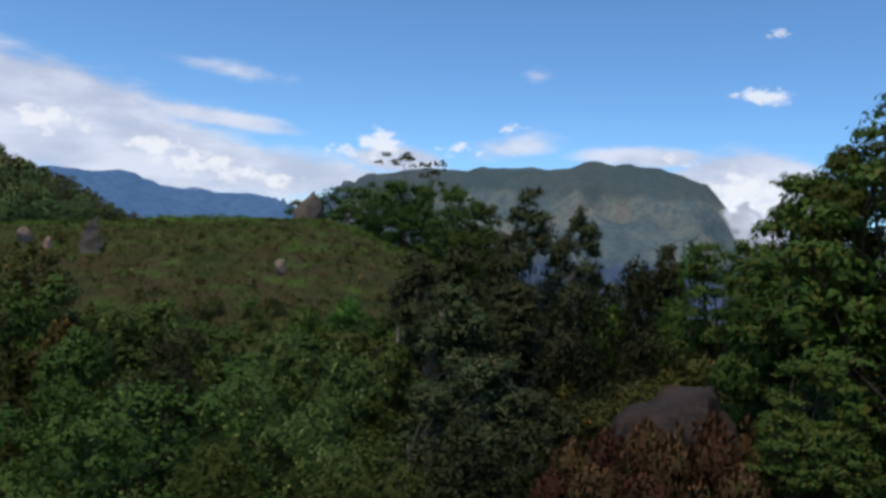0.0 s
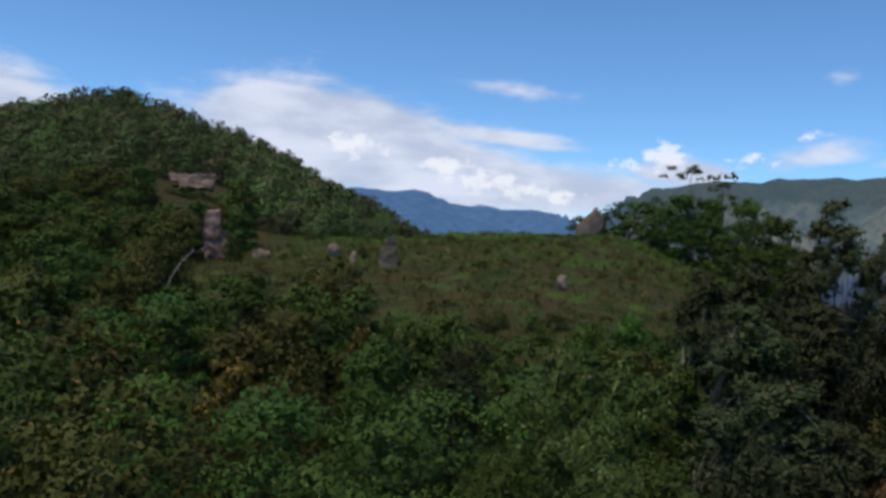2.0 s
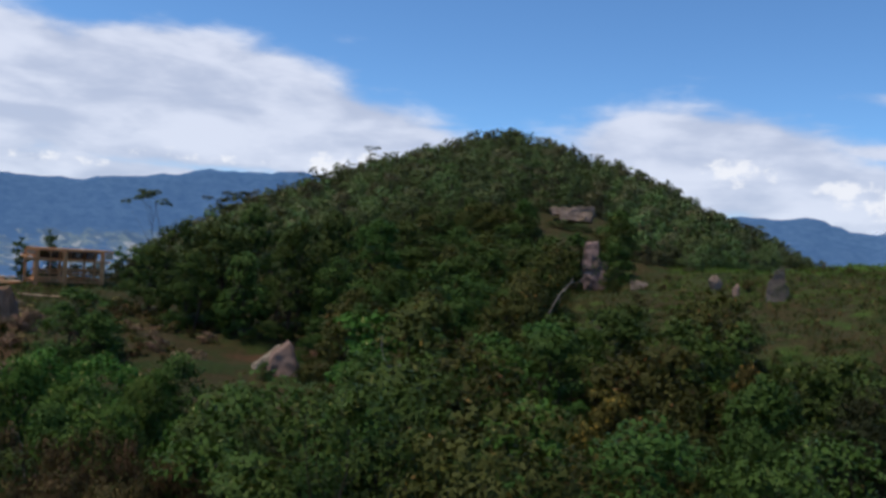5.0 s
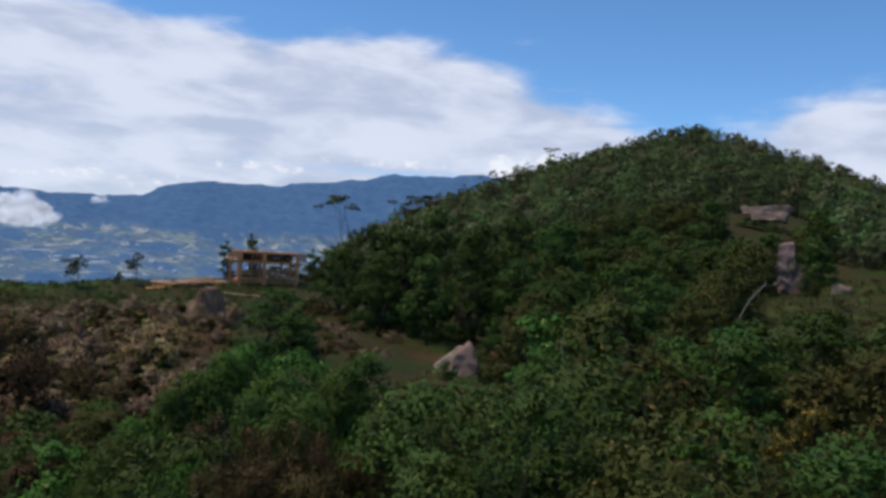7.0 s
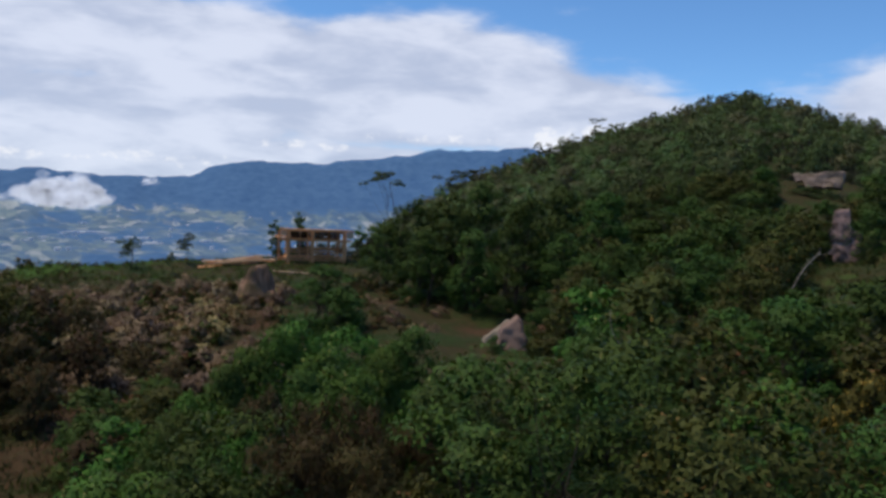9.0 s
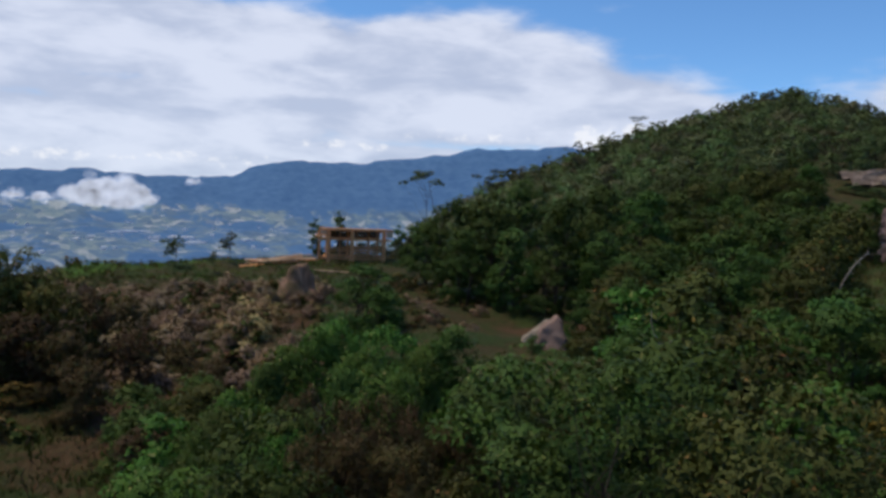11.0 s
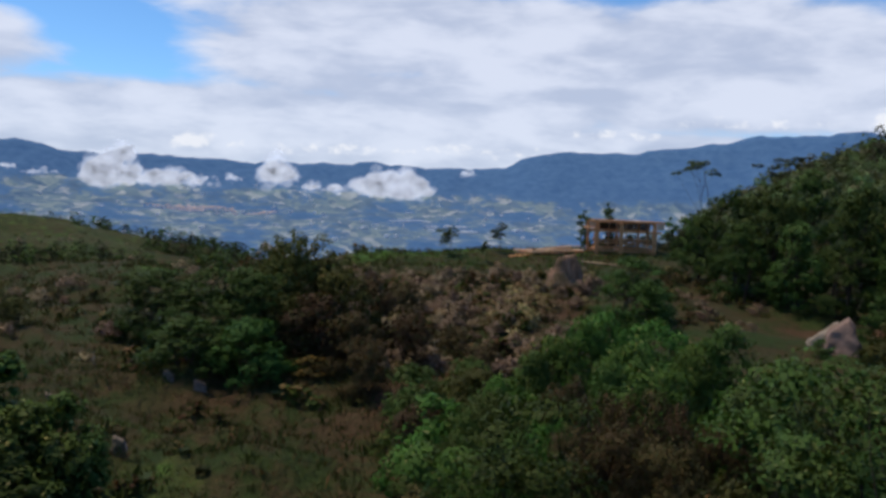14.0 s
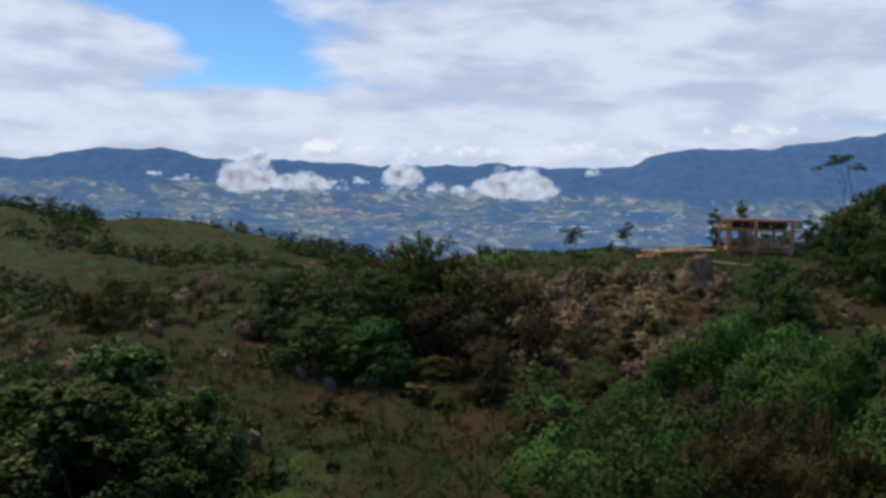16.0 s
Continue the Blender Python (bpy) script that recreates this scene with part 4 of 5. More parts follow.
# -- slope of the shoulder and the green thicket below it --
stand("mound_bright", 6.2, 26, -3.9, 2.3)
stand("mound_bright", 9.0, 24, -4.8, 2.4)
stand("mound_pale", 10.4, 15.5, -6.5, 4.4)
stand("mound_dusk", 17.6, 20, -5.8, 3.6)
stand("mound_dusk", 20.4, 15, -9.4, 4.2)
stand("shrub_yellow", 24.6, 24, -5.6, 1.9)
stand("mound_bright", 26.4, 23, -6.2, 2.0)
stand("mound_pale", 12.6, 13.5, -9.2, 4.2)
stand("mound_pale", 8.8, 11.0, -11.0, 5.6)
stand("mound", 14.0, 10.5, -13.5, 5.0)
stand("mound_pale", 6.0, 14.0, -7.4, 4.6)
stand("mound", 3.6, 17.5, -6.6, 3.8)
stand("mound_dusk", 17.0, 16, -8.3, 3.6)
stand("mound_deep", 23.2, 19, -6.7, 4.2)
stand("mound_olive", 28.4, 17, -8.0, 3.6)
stand("mound_deep", 24.0, 14, -9.6, 4.6)
stand("shrub_yellow", 33.0, 21, -8.0, 3.2)
stand("shrub_yellow", 30.5, 19, -9.3, 2.6)
stand("shrub_yellow", 34.6, 15.5, -10.2, 2.4)
stand("shrub_yellow", 32.4, 14.5, -11.6, 2.0)
# -- foot of the wooded hill --
stand("tree_green", 39.6, 56, 1.2, 2.9, variant=0)
stand("mound_olive", 42.6, 50, -0.9, 2.9)
stand("mound", 37.6, 50, -1.2, 1.9)
stand("tree_deep", 45.6, 56, 1.3, 2.6)
stand("tree_deep", 42.0, 66, 1.9, 2.4)
for az, r, top, half in ((64.4, 50, -0.3, 1.9), (62.6, 49, 1.4, 2.6), (60.0, 48, 2.1, 2.8), (57.6, 50, 2.6, 2.6), (55.0, 47, 1.9, 2.6), (52.4, 50, 2.5, 2.6), (49.6, 53, 2.4, 2.6), (58.4, 43, -0.6, 2.5), (61.6, 44, -0.8, 2.2), (55.6, 42, -1.6, 2.2), (52.0, 44, -0.6, 2.4), (47.6, 60, 2.2, 2.4), (49.0, 46, -1.2, 2.3)):
    stand(("tree_green", "tree_deep", "tree_green")[int(az * 10) % 3], az, r, top, half)
stand("mound_deep", 53.5, 36, -4.6, 1.5)
stand("lone", 64.4, 92, 3.2, 2.0, variant=2)
stand("lone", 59.2, 92, 3.6, 2.0, variant=3)
stand("lone", 56.6, 95, 3.5, 1.6, variant=1)
stand("lone", 50.4, 180, 7.3, 0.9, variant=2)
stand("lone", 53.4, 150, 5.0, 0.8, variant=0)
# -- below the shelf --
stand("tree_deep", 68.5, 36, -3.4, 3.0, variant=0)
stand("mound_deep", 67.4, 34, -5.0, 2.4)
stand("mound_bright", 66.6, 24, -6.6, 3.4)
for az, r, top, half in ((71.6, 21, -8.0, 2.8), (63.6, 22, -7.6, 2.4), (64.4, 18, -9.2, 2.8), (69.4, 17.5, -10.2, 2.6), (75.0, 18.5, -10.0, 2.4), (77.4, 16, -12.2, 2.6), (79.6, 14.5, -14.4, 2.8), (61.4, 17, -10.0, 2.6)):
    stand(("mound_bright", "mound")[int(r * 2) % 2], az, r, top, half)
stand("mound_bright", 70.4, 23, -7.4, 3.0)
stand("mound_bright", 73.6, 20, -9.2, 3.6)
stand("mound_bright", 68.4, 19.5, -9.4, 3.2)
stand("mound", 62.0, 22, -7.6, 3.0)
stand("shrub_brown", 72.6, 14.5, -11.8, 3.0)
stand("mound_bright", 76.5, 17, -11.0, 3.4)
stand("mound", 76.5, 11.5, -16.0, 4.5)
for az, r, top, half in ((70.4, 12.4, -12.2, 3.4), (67.4, 12.6, -11.8, 3.4), (64.6, 12.4, -12.6, 3.2), (62.0, 12.4, -13.8, 3.0), (69.0, 11.0, -14.6, 3.6), (65.4, 10.8, -15.2, 3.6), (72.0, 11.2, -15.0, 3.0)):
    stand("shrub_brown", az, r, top, half)
stand("mound_bright", 73.6, 12.6, -14.6, 3.4)
stand("shrub_brown", 69.0, 13.0, -13.0, 2.5)
stand("mound_bright", 66.5, 15, -10.6, 5.2)
stand("mound_deep", 58.0, 23, -9.3, 3.4)
stand("mound", 77.6, 15, -13.0, 4.0)
stand("conifer", 70.4, 67, 0.3, 0.6)
stand("conifer", 71.9, 66, -0.3, 0.7)
# shrubs added behind the cabin to darken the gaps between its posts
for az, top in ((67.6, -1.5), (68.8, -1.8), (69.9, -1.7), (70.8, -2.2), (66.4, -1.5), (65.2, -1.1)):
    stand("shrub_dusk", az, 67.5, top, 0.9)
stand("conifer", 66.2, 70, -0.5, 0.7)
stand("conifer", 64.9, 68, -0.2, 0.9)
stand("sapling", 77.6, 58, -1.4, 0.8)
stand("sapling", 81.2, 57, -1.7, 1.0)
stand("sapling", 78.6, 55, -2.7, 0.5)
for az, r, top, half in ((83.6, 27, -7.6, 2.4), (86.0, 30, -5.4, 2.2), (84.0, 35, -5.6, 1.8), (80.5, 29, -8.4, 1.8), (78.4, 27, -9.6, 2.0), (86.4, 24, -9.4, 2.2)):
    stand("shrub_brown", az, r, top, half)
# -- dark clump on the open slope --
stand("tree_deep", 100.6, 31, -5.3, 3.6)
stand("tree_deep", 97.0, 30, -4.4, 4.0)
stand("tree_deep", 94.2, 28, -5.0, 3.4)
stand("mound_olive", 91.9, 31, -2.8, 2.8)
stand("mound_olive", 90.2, 31.5, -2.9, 2.8)
stand("mound_olive", 93.0, 32, -3.2, 2.6)
stand("mound_olive", 88.0, 30, -4.2, 3.0)
stand("shrub_brown", 90.2, 27, -6.8, 2.8)
stand("mound_olive", 92.6, 27.5, -6.0, 2.6)
stand("shrub_brown", 87.6, 26, -8.0, 2.4)
stand("mound_deep", 98.6, 26.5, -8.4, 3.8)
stand("mound_deep", 94.4, 25.5, -8.6, 3.4)
stand("shrub_yellow", 90.3, 25.5, -11.0, 1.6)
stand("mound_olive", 112.0, 36, -5.3, 1.9)
stand("mound_olive", 109.9, 35, -5.9, 1.7)
stand("shrub_olive", 108.9, 34, -7.2, 1.4)
stand("shrub_yellow", 113.3, 35, -6.6, 1.1)
stand("leafy_bush", 111.4, 9.8, -10.2, 6.0, variant=0)
stand("leafy_bush", 117.6, 9.4, -12.4, 7.4, variant=1)
stand("leafy_bush", 106.6, 9.4, -13.4, 4.2, variant=1, turn=2.0)
stand("leafy_bush", 113.6, 8.6, -12.6, 6.6, variant=0, turn=1.0)
stand("leafy_bush", 108.6, 8.8, -14.0, 5.0, variant=1, turn=3.0)
stand("shrub_green", 117.5, 10.5, -10.6, 5.0, variant=1)

# -- bracken round the boulder; ground kept open before the stones --
for az, r, top, half in ((-9.6, 11.0, -14.0, 2.4), (-11.8, 10.9, -13.2, 2.4), (-14.2, 10.8, -12.4, 2.6), (-16.6, 10.8, -11.9, 2.6), (-18.8, 10.9, -11.6, 2.6), (-21.0, 11.2, -11.0, 2.4), (-13.2, 10.3, -13.6, 2.6), (-16.0, 10.3, -13.2, 2.8), (-18.8, 10.3, -12.8, 2.6), (-11.0, 9.7, -15.4, 3.0), (-14.4, 9.6, -15.6, 3.2), (-17.8, 9.6, -15.2, 3.2), (-20.6, 9.8, -14.4, 2.8), (-8.2, 10.2, -16.0, 2.6)):
    stand("rust", az, r, top + 0.9, half)
LANES = []
for az, r, w in ((-13, 11, 3.0), (-16, 12, 3.4), (-18, 11, 2.6), (58, 39, 3), (46.5, 43, 2.5), (46.5, 38, 2.4), (46.5, 33, 2.0)):
    PLACED.append((*xy(az, r), w))
for az, el, w in ((35.4, 3.0, 4.6), (37.2, 3.0, 4.6), (34.9, -1.9, 3.4), (55.4, -8.2, 3.4), (57.0, -7.8, 3.0), (73.4, -6.0, 2.2), (22.9, -1.2, 2)):
    for back in (0.5, -2.0, -5.0, -8.0) + ((-11.0, -14.0) if el < -7 else (-11.0, -14.0, -18.0, -22.0) if el > 2 else (-11.0, -14.0, -17.0) if az < 36 else ()):
        PLACED.append((*xy(az, meets(az, el) + back), w))
        if back < -6 and el > -7:
            LANES.append(PLACED[-1])
stand("shrub_green", 35.9, meets(34.9, -1.7) - 2.0, 0.3, 0.8)
stand("shrub_olive", 33.5, meets(34.9, -1.7) - 1.6, 0.1, 0.7)
stand("shrub_green", 34.7, meets(34.9, -1.7) - 2.6, -1.7, 0.9)
for az, top in ((34.9, 2.6), (35.6, 3.0), (36.3, 2.9), (37.0, 3.2), (37.7, 3.0)):
    stand("hill_a" if top > 2.8 else "hill_b", az, meets(36.3, 2.8) - 3.0, top, 0.7)
stand("shrub_green", 56.6, meets(56.5, -8.2) - 1.2, -7.7, 0.8)
for az, key, top in ((74.5, "straw", -5.2), (73.4, "heath", -5.6), (72.4, "low_green", -5.4), (71.5, "heath", -5.0), (74.9, "heath", -4.8), (73.0, "straw", -6.0), (72.0, "straw", -5.9)):
    stand(key, az, meets(73.1, -5.9) - 1.0, top, 0.8)

# -- the thicket between them --
scatter(["shrub_dusk", "shrub_deep", "shrub_olive"], [5, 1, 1], (-28, -2), (9.5, 25), 40, (1.8, 2.8), 0.7)
scatter(["shrub_green", "shrub_bright", "shrub_deep", "shrub_brown", "shrub_olive"], [5, 0.2, 3, 0, 2.0], (-2, 26), (9.5, 25), 42, (1.3, 3.2), 0.8)
scatter(["shrub_green", "shrub_bright", "shrub_deep", "shrub_brown", "shrub_olive"], [5, 0.4, 4.5, 0.4, 3], (26, 60), (9.5, 33), 112, (1.3, 3.5), 0.85)
scatter(["mound", "mound_deep", "mound_olive", "shrub_green", "shrub_olive"], [4, 4, 2, 3, 2], (33, 52), (33, 78), 85, (2.2, 3.8), 1.0)
scatter(["shrub_green", "shrub_bright", "shrub_deep", "shrub_brown", "shrub_olive"], [5, 1, 2, 2, 2], (72, 83), (9.5, 22), 20, (1.5, 2.3), 0.65)
scatter(["shrub_brown", "shrub_olive", "shrub_green"], [3, 2, 1], (60, 72), (11, 15), 8, (1.0, 1.6), 0.6)
# -- low growth that fills the gaps --
PLACED[:] = [p for p in PLACED if p not in LANES]
scatter(["shrub_deep", "shrub_olive", "shrub_green"], [3, 3, 3], (-2, 60), (9.5, 34), 80, (0.6, 1.1), 0.4)
scatter(["shrub_olive", "shrub_green", "shrub_brown"], [2, 2, 2], (60, 84), (9.5, 24), 26, (0.6, 1.1), 0.4)
PLACED.extend(LANES)
# -- heath and bracken on the bank, low bushes in the grass --
scatter(["heath", "straw", "low_green", "heath"], [3, 0.6, 2.6, 2], (71, 88), (25, 48), 230, (0.35, 0.9), 0.35)
scatter(["heath", "low_green", "low_green", "straw"], [2, 3, 2, 0.5], (59.5, 69), (33, 53), 55, (0.25, 0.6), 0.35)
scatter(["straw"], [1], (74, 78.5), (33, 41), 24, (0.6, 1.0), 0.2)
scatter(["heath", "low_green"], [1.5, 4], (87, 120), (22, 66), 110, (0.35, 0.8), 0.6)
scatter(["low_green"], [1], (90, 108), (13, 22), 14, (0.2, 0.4), 0.6)
scatter(["low_green", "straw", "low_green"], [3, 0.4, 2], (-2, 33), (27, 58), 110, (0.2, 0.4), 0.5)


# -- the wooded hill --
def wooded(a, r):
    x, y = xy(a, r)
    return float(ground_z(x, y)) > EYE.z - 6 and a < 66 and (a > 25.5 or r > 150)


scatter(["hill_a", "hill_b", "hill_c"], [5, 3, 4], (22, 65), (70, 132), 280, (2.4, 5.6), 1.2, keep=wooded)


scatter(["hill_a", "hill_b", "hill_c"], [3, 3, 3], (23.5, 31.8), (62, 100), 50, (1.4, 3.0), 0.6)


def woods(name, count, az, r, high, keep, label, seed, leafn=200, leaf=0.52, spacing=1.5, mats=("hill_deep", "hill_olive", "hill_green")):
    """Far trees, joined into one mesh."""
    g = np.random.default_rng(seed)
    forms = []
    for i in range(8):
        cl = round_clumps(g, 9, 1.0, 2.0, 0.35, 0.8, (0.32, 0.5))
        forms.append(crown(cl, leafn, leaf / 2.2, leaf * 0.65 / 2.2, g, 0.0, 0.6, 0.2, 3, 9)[::2])
    pos, slots, seen, soft = [], [], [], []
    for _ in range(count * 8):
        if len(seen) >= count:
            break
        a, q = g.uniform(*az), math.sqrt(g.uniform(r[0] ** 2, r[1] ** 2))
        x, y = xy(a, q)
        if not keep(a, q):
            continue
        if seen and np.min(np.hypot(np.array(seen)[:, 0] - x, np.array(seen)[:, 1] - y)) < spacing:
            continue
        seen.append((x, y))
        h = g.uniform(*high) / 2.0
        f, nf = forms[int(g.integers(len(forms)))]
        t = g.uniform(0, 6.283)
        w = h * g.uniform(0.95, 1.35)
        pos.append(np.stack([(f[:, 0] * math.cos(t) - f[:, 1] * math.sin(t)) * w + x, (f[:, 0] * math.sin(t) + f[:, 1] * math.cos(t)) * w + y, f[:, 2] * h + float(ground_z(x, y)) - 0.2], 1))
        soft.append(np.stack([nf[:, 0] * math.cos(t) - nf[:, 1] * math.sin(t), nf[:, 0] * math.sin(t) + nf[:, 1] * math.cos(t), nf[:, 2]], 1))
        slots.append(int(g.choice(len(mats), p=np.array([5, 3, 3][:len(mats)]) / sum([5, 3, 3][:len(mats)]))))
    co = np.concatenate(pos)
    me = bpy.data.meshes.new(name)
    fast_mesh(me, co, np.arange(len(co)).reshape(-1, 3))
    lean(me, np.concatenate(soft))
    for k in mats:
        me.materials.append(LEAF[k])
    me.polygons.foreach_set("material_index", np.repeat(np.array(slots, np.int32), leafn))
    tone = me.attributes.new("tone", "FLOAT", "FACE")
    tone.data.foreach_set("value", np.repeat(g.uniform(-0.4, 0.45, len(slots)), leafn).astype(np.float32))
    return tagged(new(name, me), label, "woods", kind="stuff")


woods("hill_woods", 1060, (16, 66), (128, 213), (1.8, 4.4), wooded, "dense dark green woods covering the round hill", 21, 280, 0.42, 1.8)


def patchy(a, r):
    """Where trees stand beyond the spur: on the crest, in a belt across the next hill, in the hollow and on the wooded knoll."""
    x, y = xy(a, r)
    n = float(bumps(x, y, 60, 31))
    crest = r > 186 + 3 * n and a > 112.6
    belt = abs(r - 152 - 5 * math.sin(a * 0.5)) < 11 + 5 * n - max(0, a - 108) * 0.9 and a > 100.5
    hollow = a > 114.8 and 72 < r < 118 + 6 * n
    knoll = 94.5 < a < 101.5 and r > 172
    return crest or belt or hollow or knoll or (r > 199 and n > 0.45) or (r > 135 and n > 0.95)


woods("far_woods", 900, (94, 126), (70, 222), (1.6, 3.3), patchy, "dark woods and hedges on the next hill", 22, 150, 0.45, 1.0, ("deep", "dusk", "dusk"))
woods("slope_scrub", 260, (97, 124), (60, 200), (0.5, 1.2), lambda a, r: r > 125 or a < 113, "low dark scrub scattered over the open slope", 23, 60, 0.8, 1.5, ("olive", "dusk", "heath"))
for az, r, top in ((36.5, 204, 8.6), (38.2, 203, 9.0), (39.4, 205, 9.2), (41.2, 204, 9.2), (42.6, 206, 9.1), (43.8, 204, 8.9), (33.6, 204, 7.7), (31.5, 204, 6.7), (46.8, 204, 8.0), (48.6, 204, 7.2), (49.6, 200, 7.0), (51.2, 200, 6.4), (52.2, 198, 6.0), (28.2, 204, 5.2), (25.4, 204, 3.9)):
    stand("sapling", az, r, top - 0.25, 0.3, sink=0.3, label="spindly tree standing above the wooded crest", group="spindly trees on the crest")

# ---- grass ----
def tufts(name, count, az, r, high, mat, seed, label, keep=None):
    g = np.random.default_rng(seed)
    a = np.radians(g.uniform(*az, count))
    q = np.sqrt(g.uniform(r[0] ** 2, r[1] ** 2, count))
    x, y = -np.sin(a) * q, np.cos(a) * q
    if keep is not None:
        ok = keep(np.degrees(a), q)
        x, y = x[ok], y[ok]
    n, blades = len(x), 4
    base = np.repeat(np.stack([x, y, ground_z(x, y) - 0.04], 1), blades, 0) + g.normal(0, 0.09, (n * blades, 3)) * (1, 1, 0)
    h = np.repeat(g.uniform(*high, n), blades) * g.uniform(0.6, 1.2, n * blades)
    lean = g.normal(0, 0.45, (n * blades, 2)) * h[:, None]
    side = g.normal(0, 1, (n * blades, 2))
    side = side / np.linalg.norm(side, axis=1, keepdims=True) * (0.10 * h)[:, None]
    zero = np.zeros(n * blades)
    tip = base + np.stack([lean[:, 0], lean[:, 1], h], 1)
    mid = base + np.stack([lean[:, 0] * 0.4, lean[:, 1] * 0.4, h * 0.55], 1)
    s3 = np.stack([side[:, 0], side[:, 1], zero], 1)
    co = np.stack([base, mid + s3, tip, mid - s3], 1).reshape(-1, 3)
    me = mesh_of(name, co, np.arange(len(co)).reshape(-1, 4), LEAF[mat])
    return tagged(new(name, me), label, "grass", kind="stuff")


tufts("shoulder_grass", 7000, (-4, 38), (24, 58), (0.12, 0.34), "grass", 41, "rough green and tawny grass tufts on the shoulder")
tufts("turf", 9000, (-2, 30), (46, 68), (0.08, 0.2), "turf", 44, "short bright green turf along the brow of the shoulder")
tufts("shelf_turf", 3000, (68, 93), (50, 66), (0.08, 0.2), "turf", 45, "short bright green turf on the shelf")
tufts("shelf_grass", 3500, (65, 96), (30, 66), (0.15, 0.38), "grass", 42, "rough grass tufts on the shelf and its bank")
tufts("slope_turf", 6500, (80, 121), (9, 30), (0.08, 0.2), "grass", 46, "short rough grass on the slope below the knoll")
tufts("slope_grass", 10000, (84, 121), (10, 90), (0.15, 0.36), "grass", 43, "rough grass tufts on the open slope")


# ---- stones ----
def stone(name, p, size, mat, seed, label, turn=0.0, tilt=0.0, rough=0.25, sharp=0.9, category="rock", taper=0.0):
    """A broken boulder: a ball cut by flat faces and roughened."""
    g = np.random.default_rng(seed)
    bm = bmesh.new()
    bmesh.ops.create_icosphere(bm, subdivisions=4, radius=1)
    cuts = [(Vector(g.normal(0, 1, 3)).normalized(), g.uniform(0.5, 0.85)) for _ in range(9)]
    for v in bm.verts:
        d = v.co.normalized()
        k = 1.0
        for nrm, off in cuts:
            c = d.dot(nrm)
            if c > 0.05 and off / c < 1:
                k = min(k, (1 - sharp) + sharp * off / c)
        k *= 1 + rough * (noise.noise(d * 2.1 + Vector((seed, 0, 0))) * 0.7 + noise.noise(d * 5.3 + Vector((0, seed, 0))) * 0.35 + noise.noise(d * 12.0) * 0.15)
        v.co = Vector((d.x * k * size[0], d.y * k * size[1], d.z * k * size[2]))
    zs = [v.co.z for v in bm.verts]
    xs = [v.co.x for v in bm.verts]
    top, across = max(zs), (max(xs) - min(xs)) / 2
    for v in bm.verts:
        v.co.z *= size[2] / top if v.co.z > 0 else 1
        v.co.x *= size[0] / across
        if v.co.z > 0 and taper:
            k = 1 - taper * (v.co.z / size[2])
            v.co.x, v.co.y = v.co.x * k, v.co.y * k
    me = bpy.data.meshes.new(name)
    bm.to_mesh(me)
    bm.free()
    me.materials.append(mat)
    me.polygons.foreach_set("use_smooth", np.ones(len(me.polygons), bool))
    ob = new(name, me)
    ob.matrix_basis = Matrix.Translation(p) @ Euler((0, radians(tilt), radians(turn))).to_matrix().to_4x4()
    return tagged(ob, label, category)


def rock_at(name, az, r, el_low, el_high, half, mat, seed, label, depth=None, turn=None, **kw):
    """A rock that covers those elevations; r None: where that line of sight meets the ground."""
    r = meets(az, el_low) if r is None else r
    x, y = xy(az, r)
    w = r * math.tan(radians(half))
    low = float(ground_z(x, y)) - 0.1
    h = EYE.z + r * math.tan(radians(el_high)) - low
    return stone(name, (x, y, low + h * 0.4), (w, depth or w * 0.8, h * 0.6), mat, seed, label, turn=az if turn is None else turn, **kw)


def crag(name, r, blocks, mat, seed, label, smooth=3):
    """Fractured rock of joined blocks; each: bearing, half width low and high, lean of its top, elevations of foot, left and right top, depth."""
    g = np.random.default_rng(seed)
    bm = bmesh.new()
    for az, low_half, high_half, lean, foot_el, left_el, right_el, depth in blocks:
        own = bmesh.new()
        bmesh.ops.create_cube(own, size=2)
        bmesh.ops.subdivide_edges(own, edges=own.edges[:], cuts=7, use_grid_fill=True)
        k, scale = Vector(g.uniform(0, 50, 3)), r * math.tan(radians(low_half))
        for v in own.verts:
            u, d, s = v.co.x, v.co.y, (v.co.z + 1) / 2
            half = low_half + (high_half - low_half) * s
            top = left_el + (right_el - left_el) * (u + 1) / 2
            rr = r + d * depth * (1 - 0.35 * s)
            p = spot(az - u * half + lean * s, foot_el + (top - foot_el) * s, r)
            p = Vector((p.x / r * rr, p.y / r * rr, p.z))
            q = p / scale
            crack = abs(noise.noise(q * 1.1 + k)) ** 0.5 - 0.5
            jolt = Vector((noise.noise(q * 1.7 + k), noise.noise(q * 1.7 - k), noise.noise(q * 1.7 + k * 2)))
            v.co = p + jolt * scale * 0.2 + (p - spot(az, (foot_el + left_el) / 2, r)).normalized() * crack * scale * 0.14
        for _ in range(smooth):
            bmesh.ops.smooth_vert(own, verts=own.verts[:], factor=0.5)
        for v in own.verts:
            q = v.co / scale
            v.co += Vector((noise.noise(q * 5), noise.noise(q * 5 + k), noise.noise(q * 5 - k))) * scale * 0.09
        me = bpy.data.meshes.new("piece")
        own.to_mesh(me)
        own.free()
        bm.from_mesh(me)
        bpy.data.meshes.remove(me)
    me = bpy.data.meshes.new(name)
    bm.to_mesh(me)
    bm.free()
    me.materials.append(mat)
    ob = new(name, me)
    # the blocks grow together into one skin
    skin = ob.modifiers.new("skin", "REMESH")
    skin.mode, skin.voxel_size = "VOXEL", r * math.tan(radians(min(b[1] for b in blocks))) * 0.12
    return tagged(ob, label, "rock")


